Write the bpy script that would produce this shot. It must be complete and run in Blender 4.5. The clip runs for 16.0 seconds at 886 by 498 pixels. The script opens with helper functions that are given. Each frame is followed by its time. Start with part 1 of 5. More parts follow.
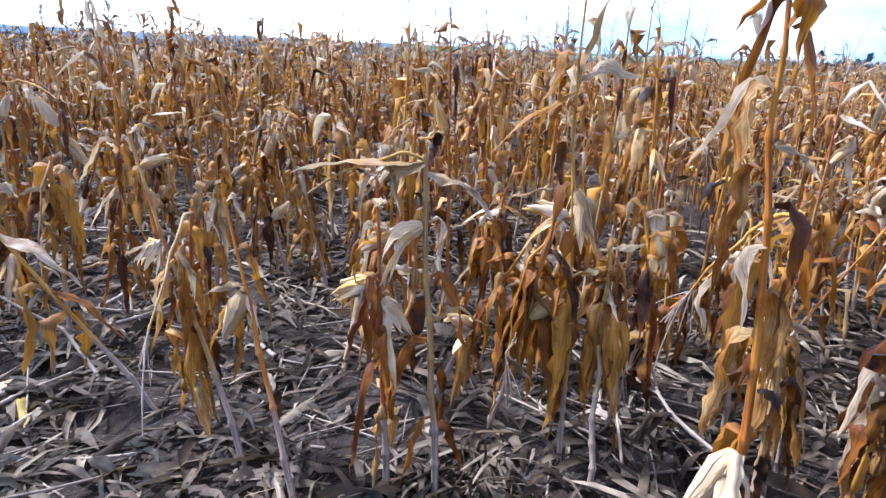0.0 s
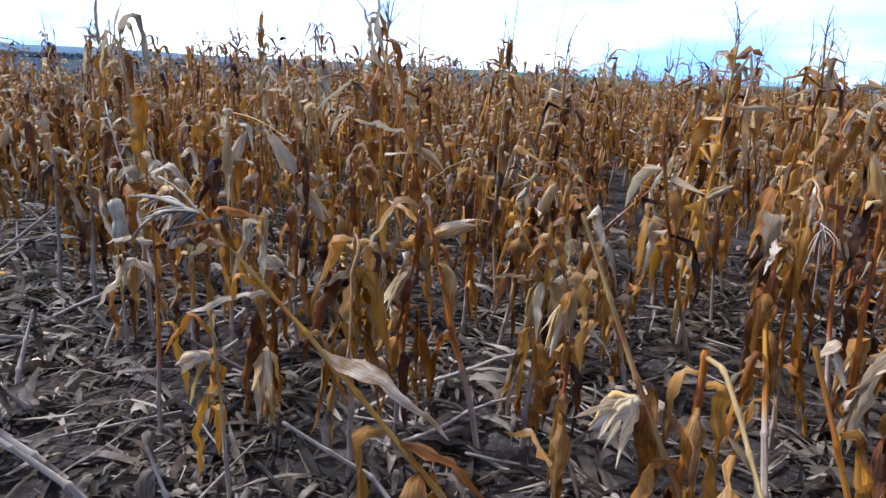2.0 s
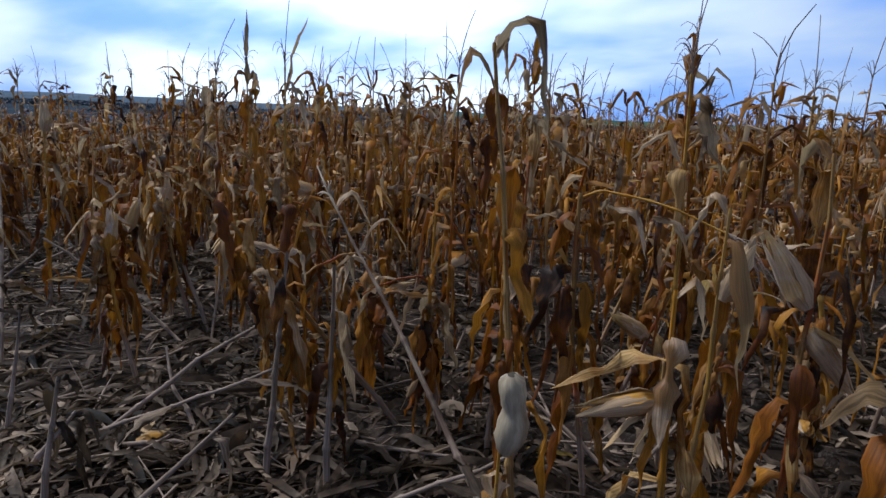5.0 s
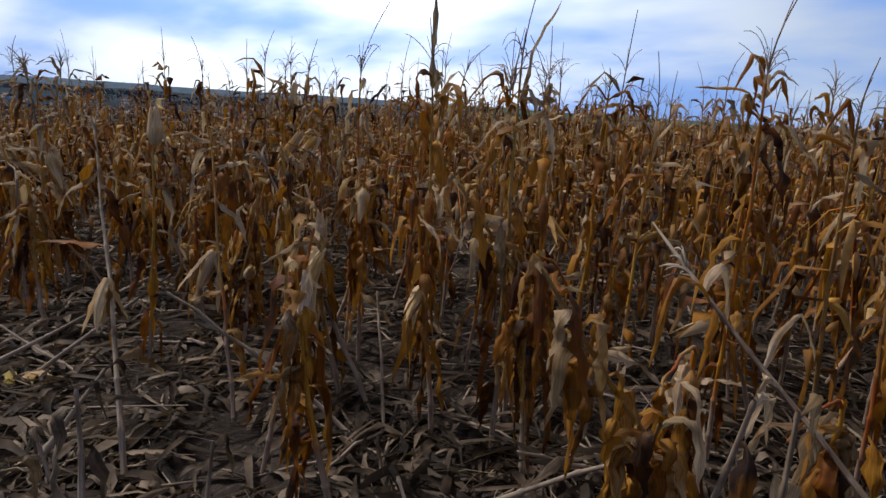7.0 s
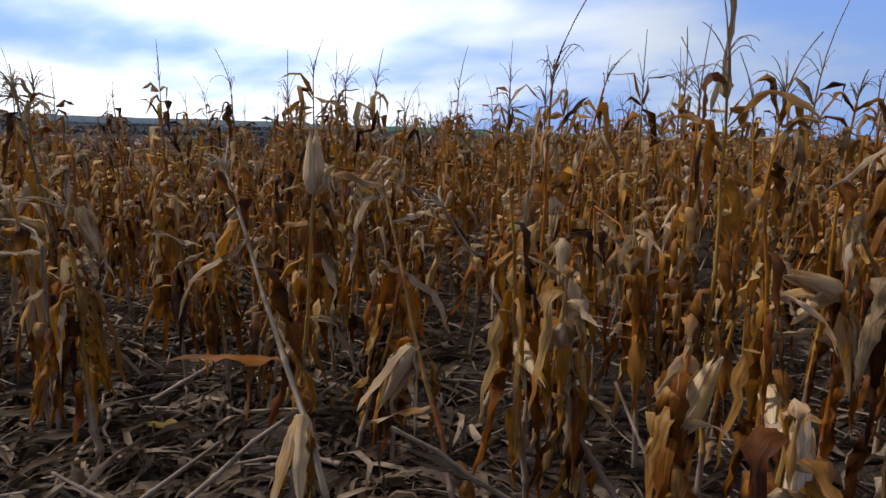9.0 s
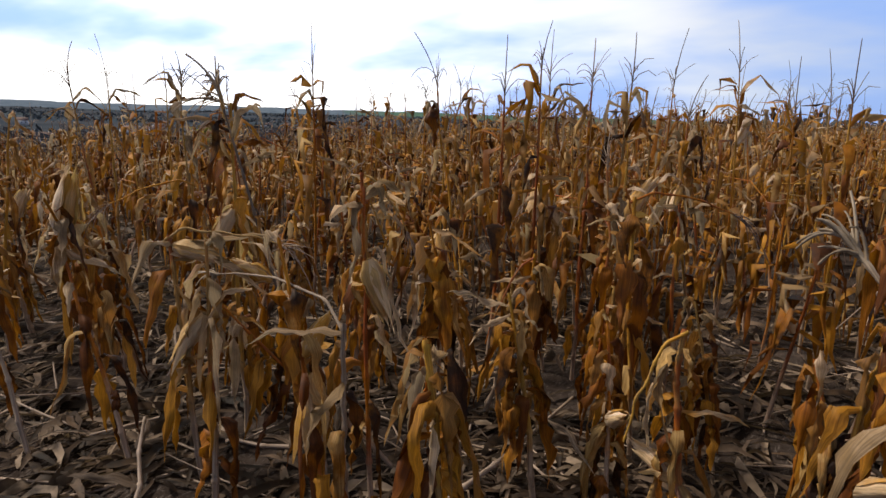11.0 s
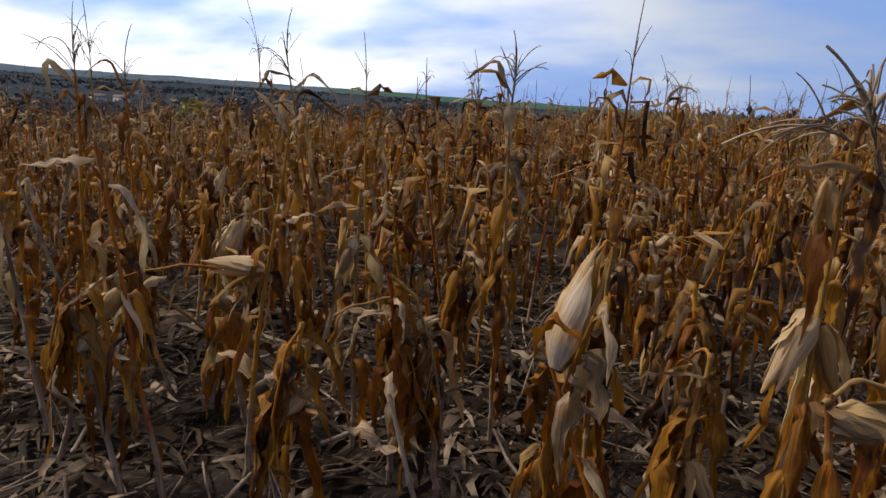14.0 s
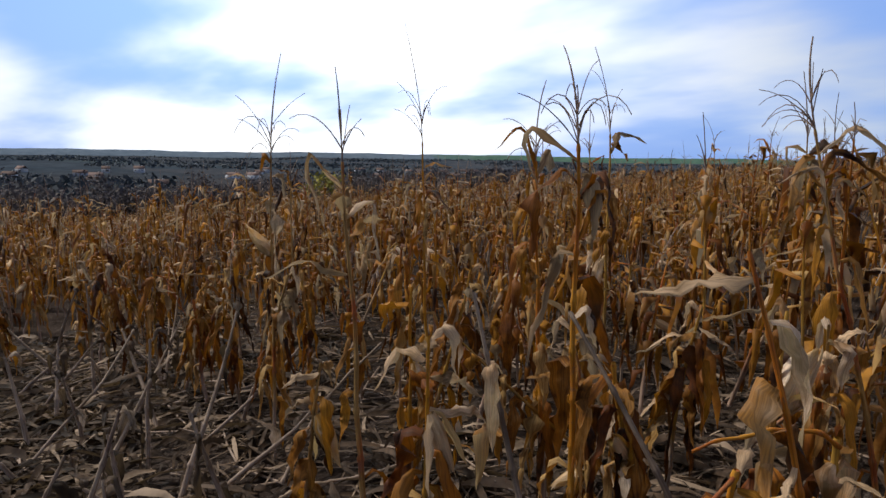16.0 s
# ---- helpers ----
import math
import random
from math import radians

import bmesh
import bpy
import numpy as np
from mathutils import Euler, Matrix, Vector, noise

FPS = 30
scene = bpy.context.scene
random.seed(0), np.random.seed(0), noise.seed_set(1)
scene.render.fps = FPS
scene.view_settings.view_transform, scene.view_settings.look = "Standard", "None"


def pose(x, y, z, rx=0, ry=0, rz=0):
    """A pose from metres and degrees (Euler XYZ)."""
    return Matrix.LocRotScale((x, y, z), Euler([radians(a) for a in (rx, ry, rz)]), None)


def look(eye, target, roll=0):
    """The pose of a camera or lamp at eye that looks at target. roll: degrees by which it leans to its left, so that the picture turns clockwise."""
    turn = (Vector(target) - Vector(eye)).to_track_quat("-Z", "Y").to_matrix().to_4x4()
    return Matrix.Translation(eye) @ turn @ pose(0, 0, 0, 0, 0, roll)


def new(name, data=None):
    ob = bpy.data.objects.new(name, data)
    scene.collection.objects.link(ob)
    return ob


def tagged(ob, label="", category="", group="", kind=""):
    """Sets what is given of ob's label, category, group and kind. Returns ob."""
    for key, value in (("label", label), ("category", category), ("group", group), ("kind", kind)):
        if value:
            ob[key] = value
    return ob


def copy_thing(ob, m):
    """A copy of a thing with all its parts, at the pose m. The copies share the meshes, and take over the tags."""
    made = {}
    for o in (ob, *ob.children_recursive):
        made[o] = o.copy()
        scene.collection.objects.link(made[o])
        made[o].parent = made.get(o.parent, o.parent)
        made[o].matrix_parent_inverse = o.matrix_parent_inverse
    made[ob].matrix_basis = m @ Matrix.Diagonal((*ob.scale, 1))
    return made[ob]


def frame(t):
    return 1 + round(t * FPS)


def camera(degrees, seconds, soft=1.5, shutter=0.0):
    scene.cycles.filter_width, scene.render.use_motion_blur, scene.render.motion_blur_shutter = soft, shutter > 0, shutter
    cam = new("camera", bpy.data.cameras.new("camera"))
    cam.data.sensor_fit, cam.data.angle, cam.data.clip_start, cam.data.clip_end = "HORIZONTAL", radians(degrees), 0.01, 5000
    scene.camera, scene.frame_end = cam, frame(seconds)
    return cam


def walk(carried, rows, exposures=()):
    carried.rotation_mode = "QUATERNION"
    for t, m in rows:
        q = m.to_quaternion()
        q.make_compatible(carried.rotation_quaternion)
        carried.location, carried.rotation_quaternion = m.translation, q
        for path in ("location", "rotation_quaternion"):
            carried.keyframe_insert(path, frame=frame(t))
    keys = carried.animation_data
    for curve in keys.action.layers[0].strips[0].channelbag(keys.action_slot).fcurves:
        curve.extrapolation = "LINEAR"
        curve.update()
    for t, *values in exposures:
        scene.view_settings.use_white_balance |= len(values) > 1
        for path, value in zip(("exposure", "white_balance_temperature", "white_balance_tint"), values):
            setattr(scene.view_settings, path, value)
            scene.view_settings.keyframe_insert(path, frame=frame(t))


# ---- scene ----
cam = camera(67, 16.0)
PATH = [
    (0.0, (0.101, 0.045, 1.543), 36.26, -16.77, 2.70),
    (0.5, (-0.389, 0.082, 1.549), 39.54, -13.38, 1.65),
    (1.0, (-0.845, -0.026, 1.530), 39.27, -13.51, 0.58),
    (1.5, (-1.219, -0.040, 1.509), 40.09, -13.57, 2.89),
    (2.0, (-1.590, 0.001, 1.498), 41.36, -15.00, 3.21),
    (2.5, (-1.985, -0.103, 1.478), 38.74, -17.69, 3.63),
    (3.0, (-2.372, -0.080, 1.453), 37.00, -14.86, 2.56),
    (3.5, (-2.732, -0.000, 1.473), 39.95, -13.37, 2.61),
    (4.0, (-3.151, -0.020, 1.479), 35.27, -11.18, -0.14),
    (4.5, (-3.562, 0.026, 1.441), 37.57, -10.98, 0.47),
    (5.0, (-3.951, 0.027, 1.429), 40.85, -11.50, 2.70),
    (5.2, (-4.095, 0.005, 1.414), 40.32, -12.14, 3.61),
    (7.3, (-5.771, 0.005, 1.472), 39.59, -12.09, 3.78),
    (7.5, (-5.930, 0.003, 1.446), 40.33, -12.41, 3.12),
    (8.0, (-6.339, 0.013, 1.448), 39.90, -11.71, 2.41),
    (8.5, (-6.767, -0.024, 1.434), 34.72, -10.54, 1.41),
    (9.0, (-7.182, 0.004, 1.412), 32.46, -10.10, 2.07),
    (9.2, (-7.357, 0.008, 1.418), 32.83, -10.97, 0.93),
    (11.3, (-9.102, 0.027, 1.496), 33.11, -11.56, 2.25),
    (11.5, (-9.263, -0.022, 1.509), 33.27, -14.45, 2.20),
    (12.0, (-9.703, -0.048, 1.491), 34.69, -12.69, 1.17),
    (12.5, (-10.097, -0.030, 1.503), 35.10, -12.48, 3.31),
    (13.0, (-10.481, 0.002, 1.520), 27.88, -10.65, 0.65),
    (13.5, (-10.858, 0.032, 1.496), 26.72, -10.99, 2.92),
    (14.0, (-11.228, 0.076, 1.515), 30.52, -12.74, 4.14),
    (14.5, (-11.686, 0.033, 1.499), 32.39, -11.70, 4.23),
    (15.0, (-12.148, -0.042, 1.497), 36.16, -14.06, 4.40),
    (15.5, (-12.682, -0.056, 1.513), 41.81, -10.33, 3.09),
    (16.0, (-13.113, -0.016, 1.464), 40.56, -7.91, 0.84),
]
# seconds, stops, kelvin, tint
EXPOSURES = [(0.0, 1.6, 4650, 8), (1.0, 1.05, 4650, 8), (2.0, 0.9, 4700, 7), (2.5, 1.15, 4750, 7), (3.0, 1.3, 4700, 7), (4.0, 1.0, 4750, 7), (4.5, 0.20, 4950, 7), (5.0, -0.40, 5250, 8), (7.5, -0.50, 5850, 9), (9.0, -0.42, 6050, 10),
             (11.5, -0.05, 6700, 11), (13.0, -0.08, 6600, 11), (13.5, -0.40, 6450, 11), (14.0, -0.45, 6350, 11), (14.5, -0.32, 6350, 10), (15.0, -0.08, 6350, 10), (15.5, 0.15, 6500, 10), (16.0, -0.32, 6200, 10)]
walk(cam, [(t, pose(*eye, 90, 0, yaw) @ pose(0, 0, 0, pitch, 0, 0) @ pose(0, 0, 0, 0, 0, roll)) for t, eye, yaw, pitch, roll in PATH], EXPOSURES)

# ---- sky, sun ----
SUN_AZ, SUN_EL = 108.0, 50.0      # degrees to the left of +y, degrees above the horizon
sun_way = Vector((-math.sin(radians(SUN_AZ)) * math.cos(radians(SUN_EL)), math.cos(radians(SUN_AZ)) * math.cos(radians(SUN_EL)), math.sin(radians(SUN_EL))))


class Nodes:
    """Short hand for a node tree."""

    def __init__(self, tree):
        self.tree = tree
        tree.nodes.clear()

    def add(self, kind):
        return self.tree.nodes.new(kind)

    def put(self, socket, value):
        if isinstance(value, bpy.types.NodeSocket):
            self.tree.links.new(value, socket)
        else:
            socket.default_value = value

    def math(self, op, a, b=0.0, c=0.0, clamp=False):
        node = self.add("ShaderNodeMath")
        node.operation, node.use_clamp = op, clamp
        for i, v in enumerate((a, b, c)):
            self.put(node.inputs[i], v)
        return node.outputs[0]

    def vmath(self, op, a, b=(0, 0, 0)):
        node = self.add("ShaderNodeVectorMath")
        node.operation = op
        self.put(node.inputs[0], a)
        self.put(node.inputs[1], b)
        return node.outputs["Value"] if op in ("DOT_PRODUCT", "LENGTH") else node.outputs[0]

    def mix(self, fac, a, b, blend="MIX"):
        node = self.add("ShaderNodeMix")
        node.data_type, node.blend_type = "RGBA", blend
        self.put(node.inputs[0], fac)
        self.put(node.inputs[6], a)
        self.put(node.inputs[7], b)
        return node.outputs[2]

    def ramp(self, fac, stops, smooth=True):
        node = self.add("ShaderNodeValToRGB")
        els = node.color_ramp.elements
        node.color_ramp.interpolation = "EASE" if smooth else "LINEAR"
        for i, (pos, col) in enumerate(stops):
            e = els[i] if i < 2 else els.new(pos)
            e.position, e.color = pos, (*col, 1) if len(col) == 3 else col
        self.put(node.inputs[0], fac)
        return node.outputs[0]

    def noise(self, vec, scale, detail=3.0, rough=0.55, warp=0.0):
        node = self.add("ShaderNodeTexNoise")
        self.put(node.inputs["Vector"], vec)
        node.inputs["Scale"].default_value = scale
        node.inputs["Detail"].default_value = detail
        node.inputs["Roughness"].default_value = rough
        node.inputs["Distortion"].default_value = warp
        return node.outputs[0]

    def mapping(self, vec, scale=(1, 1, 1), place=(0, 0, 0), turn=(0, 0, 0)):
        node = self.add("ShaderNodeMapping")
        self.put(node.inputs[0], vec)
        node.inputs["Scale"].default_value = scale
        node.inputs["Location"].default_value = place
        node.inputs["Rotation"].default_value = turn
        return node.outputs[0]


world = bpy.data.worlds.new("cloudy_sky")
scene.world = world
world.use_nodes = True
n = Nodes(world.node_tree)
way = n.add("ShaderNodeTexCoord").outputs["Generated"]
sky = n.add("ShaderNodeTexSky")
sky.sky_type, sky.sun_disc = "NISHITA", False
sky.sun_elevation, sky.sun_rotation, sky.altitude, sky.dust_density = radians(SUN_EL), radians(-SUN_AZ), 200, 1.5
blue = n.mix(1.0, sky.outputs[0], (0.075, 0.083, 0.098, 1), "MULTIPLY")
split = n.add("ShaderNodeSeparateXYZ")
n.put(split.inputs[0], way)
up = n.math("MAXIMUM", split.outputs[2], 0.0)
# a layer of cloud seen in perspective, closing towards the horizon
lift = n.math("ADD", up, 0.24)
flat = n.add("ShaderNodeCombineXYZ")
n.put(flat.inputs[0], n.math("DIVIDE", split.outputs[0], lift))
n.put(flat.inputs[1], n.math("DIVIDE", split.outputs[1], lift))
layer = n.mapping(flat.outputs[0], (0.55, 0.8, 1), (1.7, 0.35, 0), (0, 0, radians(38)))
big = n.noise(layer, 0.8, 3, 0.5, 0.2)
small = n.noise(layer, 2.2, 4, 0.55, 0.1)
cover = n.math("ADD", n.math("MULTIPLY", big, 0.9), n.math("MULTIPLY", small, 0.22))
low_sun = (-math.sin(radians(50)) * math.cos(radians(22)), math.cos(radians(50)) * math.cos(radians(22)), math.sin(radians(22)))   # the thin bright part of the cloud
near_sun = n.math("POWER", n.math("MAXIMUM", n.vmath("DOT_PRODUCT", way, low_sun), 0.0), 9.0)
cover = n.math("ADD", cover, n.math("MULTIPLY", near_sun, 0.16))
low = n.math("SUBTRACT", 1.0, n.math("MULTIPLY", up, 6.0), clamp=True)
cover = n.math("ADD", cover, n.math("MULTIPLY", low, 0.05))
cover = n.math("ADD", cover, n.math("MULTIPLY", n.math("MAXIMUM", n.math("SUBTRACT", up, 0.30), 0.0), 0.9))   # the cloud closes overhead
veil = n.ramp(cover, [(0.55, (0, 0, 0)), (0.73, (1, 1, 1))])
facing = n.math("MULTIPLY_ADD", n.vmath("DOT_PRODUCT", way, low_sun), 0.5, 0.5)      # the deck is thicker and greyer away from the sun and overhead
glow = n.math("ADD", n.math("MULTIPLY", n.math("MULTIPLY_ADD", up, -0.45, 0.80), n.math("MULTIPLY_ADD", facing, 0.48, 0.52)), n.math("MULTIPLY", near_sun, 1.5))
cloud = n.mix(n.math("MULTIPLY", near_sun, 2.2, clamp=True), n.mix(n.math("MULTIPLY", up, 2.2, clamp=True), n.mix(small, (0.62, 0.79, 1.05, 1), (0.88, 0.95, 1.07, 1)), (0.98, 0.96, 0.94, 1)), (1.0, 1.0, 1.0, 1))
bright = n.add("ShaderNodeVectorMath")
bright.operation = "SCALE"
n.put(bright.inputs[0], cloud)
n.put(bright.inputs["Scale"], glow)
thin = n.add("ShaderNodeVectorMath")
thin.operation = "SCALE"
n.put(thin.inputs[0], n.mix(0.8, blue, (0.31, 0.49, 0.95, 1)))
n.put(thin.inputs["Scale"], n.math("ADD", 1.02, n.math("MULTIPLY", near_sun, 0.7)))
dome = n.mix(veil, thin.outputs[0], bright.outputs[0])
back = n.add("ShaderNodeBackground")
n.put(back.inputs[0], dome)
back.inputs[1].default_value = 1.15
n.put(n.add("ShaderNodeOutputWorld").inputs[0], back.outputs[0])

sun = new("sun", bpy.data.lights.new("sun", "SUN"))
sun.data.energy, sun.data.angle, sun.data.color = 4.2, radians(9), (1.0, 0.94, 0.84)
sun.matrix_world = look(sun_way * 50, (0, 0, 0))


# ---- materials ----
def material(name):
    m = bpy.data.materials.new(name)
    m.use_nodes = True
    return m, Nodes(m.node_tree)


def chance(n):
    """A number from 0 to 1 for each piece, whether it is an object of its own or an island of a mesh."""
    a = n.add("ShaderNodeObjectInfo").outputs["Random"]
    b = n.add("ShaderNodeNewGeometry").outputs["Random Per Island"]
    return n.math("FRACT", n.math("ADD", n.math("MULTIPLY", a, 7.31), n.math("MULTIPLY", b, 5.77)))


def finish(n, colour, rough, bump=None, strength=0.3, distance=0.004, through_col=None, share=0.0, spec=0.3):
    p = n.add("ShaderNodeBsdfPrincipled")
    n.put(p.inputs["Base Color"], colour)
    n.put(p.inputs["Roughness"], rough)
    n.put(p.inputs["Specular IOR Level"], spec)
    if bump is not None:
        b = n.add("ShaderNodeBump")
        b.inputs["Strength"].default_value, b.inputs["Distance"].default_value = strength, distance
        n.put(b.inputs["Height"], bump)
        n.put(p.inputs["Normal"], b.outputs[0])
    out = n.add("ShaderNodeOutputMaterial")
    if share:
        t = n.add("ShaderNodeBsdfTranslucent")
        n.put(t.inputs[0], through_col)
        m = n.add("ShaderNodeMixShader")
        n.put(m.inputs[0], share)
        n.put(m.inputs[1], p.outputs[0])
        n.put(m.inputs[2], t.outputs[0])
        n.put(out.inputs[0], m.outputs[0])
    else:
        n.put(out.inputs[0], p.outputs[0])


def dry_leaf(name, stops, through_stops, share, grey=0.35, streak=(0.34, 1.25), gloss=0.22):
    m, n = material(name)
    r = chance(n)
    where = n.add("ShaderNodeTexCoord").outputs["Object"]
    blotch = n.noise(where, 9, 4, 0.6)
    grain = n.add("ShaderNodeUVMap")
    grain.uv_map = "grain"
    veins = n.vmath("ADD", n.mapping(grain.outputs[0], (15, 1.6, 1)), n.vmath("MULTIPLY", where, (6, 6, 6)))
    fine = n.noise(veins, 1.0, 3, 0.65)
    key = n.math("ADD", r, n.math("MULTIPLY", n.math("SUBTRACT", blotch, 0.5), 0.5))
    col = n.ramp(key, stops)
    col = n.mix(n.math("MULTIPLY", n.ramp(n.noise(n.vmath("ADD", n.mapping(grain.outputs[0], (4, 1.2, 1)), n.vmath("MULTIPLY", where, (12, 12, 12))), 1.0, 4, 0.6), [(0.45, (0, 0, 0)), (0.75, (1, 1, 1))]), grey), col, (0.12, 0.062, 0.022, 1))
    col = n.mix(1.0, col, n.ramp(fine, [(0.3, (streak[0], streak[0] * 0.95, streak[0] * 0.9)), (0.7, (streak[1], streak[1] * 0.98, streak[1] * 0.96))]), "MULTIPLY")
    thr = n.ramp(key, through_stops)
    finish(n, col, 0.62, fine, 0.5, 0.003, thr, share, gloss)
    return m


leaf_mat = dry_leaf("dry_leaf", [(0.0, (0.33, 0.165, 0.042)), (0.12, (0.27, 0.110, 0.013)), (0.28, (0.43, 0.190, 0.014)), (0.45, (0.27, 0.088, 0.004)), (0.6, (0.12, 0.032, 0.002)), (0.73, (0.014, 0.005, 0.002)), (0.83, (0.27, 0.098, 0.006)), (0.97, (0.50, 0.31, 0.11))],
                    [(0.0, (0.38, 0.18, 0.03)), (0.3, (0.42, 0.18, 0.012)), (0.55, (0.30, 0.100, 0.005)), (0.75, (0.08, 0.025, 0.003)), (1.0, (0.36, 0.14, 0.013))], 0.22)
top_leaf_mat = dry_leaf("bleached_leaf", [(0.0, (0.27, 0.175, 0.095)), (0.25, (0.26, 0.16, 0.065)), (0.45, (0.64, 0.45, 0.28)), (0.65, (0.40, 0.175, 0.022)), (0.85, (0.22, 0.105, 0.030)), (1.0, (0.64, 0.48, 0.34))],
                        [(0.0, (0.4, 0.31, 0.2)), (1.0, (0.55, 0.4, 0.2))], 0.3)
husk_mat = dry_leaf("corn_husk", [(0.0, (0.54, 0.33, 0.12)), (0.3, (0.70, 0.50, 0.29)), (0.55, (0.60, 0.41, 0.24)), (0.75, (0.58, 0.29, 0.04)), (1.0, (0.80, 0.64, 0.47))],
                    [(0.0, (0.6, 0.45, 0.2)), (1.0, (0.7, 0.5, 0.15))], 0.2, 0.2, (0.62, 1.15))
litter_mat = dry_leaf("weathered_litter", [(0.0, (0.014, 0.010, 0.007)), (0.25, (0.052, 0.035, 0.024)), (0.5, (0.14, 0.099, 0.070)), (0.72, (0.023, 0.015, 0.010)), (0.94, (0.31, 0.232, 0.165))],
                      [(0.0, (0.2, 0.14, 0.08)), (1.0, (0.3, 0.2, 0.1))], 0.12, 0.3, gloss=0.1)


STALK = [(0.0, (0.34, 0.20, 0.065)), (0.2, (0.44, 0.235, 0.035)), (0.42, (0.48, 0.205, 0.014)), (0.62, (0.40, 0.125, 0.006)), (0.8, (0.29, 0.070, 0.014)), (1.0, (0.34, 0.19, 0.055))]


def stalk_material(name, stops):
    m, n = material(name)
    r = chance(n)
    where = n.add("ShaderNodeTexCoord").outputs["Object"]
    patch = n.noise(n.mapping(where, (1, 1, 0.5)), 5.5, 4, 0.6)
    key = n.math("ADD", r, n.math("MULTIPLY", n.math("SUBTRACT", patch, 0.5), 1.3))
    col = n.ramp(key, stops)
    # the foot of an old stalk has lost its sheath and bleached
    split = n.add("ShaderNodeSeparateXYZ")
    n.put(split.inputs[0], where)
    foot = n.math("ADD", split.outputs[2], n.math("MULTIPLY", n.math("SUBTRACT", patch, 0.5), 0.9))
    foot = n.math("MULTIPLY", n.math("MULTIPLY_ADD", foot, -6.0, 2.4, clamp=True), n.math("GREATER_THAN", split.outputs[2], -0.4))
    col = n.mix(n.math("MULTIPLY", foot, 0.85), col, (0.36, 0.265, 0.20, 1))
    grain = n.add("ShaderNodeUVMap")
    grain.uv_map = "grain"
    streak = n.noise(n.vmath("ADD", n.mapping(grain.outputs[0], (11, 3.0, 1)), n.vmath("MULTIPLY", where, (9, 9, 3))), 1.0, 4, 0.65)
    col = n.mix(1.0, col, n.ramp(streak, [(0.3, (0.5, 0.48, 0.46)), (0.7, (1.12, 1.12, 1.12))]), "MULTIPLY")
    spots = n.ramp(n.noise(where, 45, 4, 0.7), [(0.56, (0, 0, 0)), (0.7, (1, 1, 1))])
    col = n.mix(n.math("MULTIPLY", spots, 0.55), col, (0.1, 0.065, 0.05, 1))
    finish(n, col, 0.6, streak, 0.4, 0.002, spec=0.2)
    return m


stalk_mat = stalk_material("dry_stalk", STALK)
fallen_mat = stalk_material("weathered_stalk", [(0.0, (0.12, 0.082, 0.056)), (0.25, (0.32, 0.235, 0.165)), (0.5, (0.20, 0.135, 0.085)), (0.75, (0.40, 0.30, 0.21)), (1.0, (0.15, 0.095, 0.065))])


def tassel_material():
    m, n = material("dry_tassel")
    col = n.ramp(chance(n), [(0.0, (0.16, 0.10, 0.085)), (0.5, (0.28, 0.19, 0.13)), (1.0, (0.38, 0.28, 0.2))])
    where = n.add("ShaderNodeTexCoord").outputs["Object"]
    col = n.mix(1.0, col, n.ramp(n.noise(where, 150, 2), [(0.3, (0.6, 0.6, 0.6)), (0.7, (1.15, 1.15, 1.15))]), "MULTIPLY")
    finish(n, col, 0.8)
    return m


tassel_mat = tassel_material()
pale_tassel_mat = dry_leaf("pale_tassel", [(0.0, (0.40, 0.30, 0.20)), (0.5, (0.58, 0.46, 0.33)), (1.0, (0.46, 0.34, 0.22))], [(0.0, (0.3, 0.22, 0.12)), (1.0, (0.4, 0.3, 0.18))], 0.15, 0.2)


silk_mat = dry_leaf("silky_skin", [(0.0, (0.52, 0.45, 0.33)), (0.5, (0.60, 0.52, 0.39)), (1.0, (0.44, 0.35, 0.23))], [(0.0, (0.5, 0.45, 0.36)), (1.0, (0.5, 0.45, 0.36))], 0.12, 0.30, (0.66, 1.08))


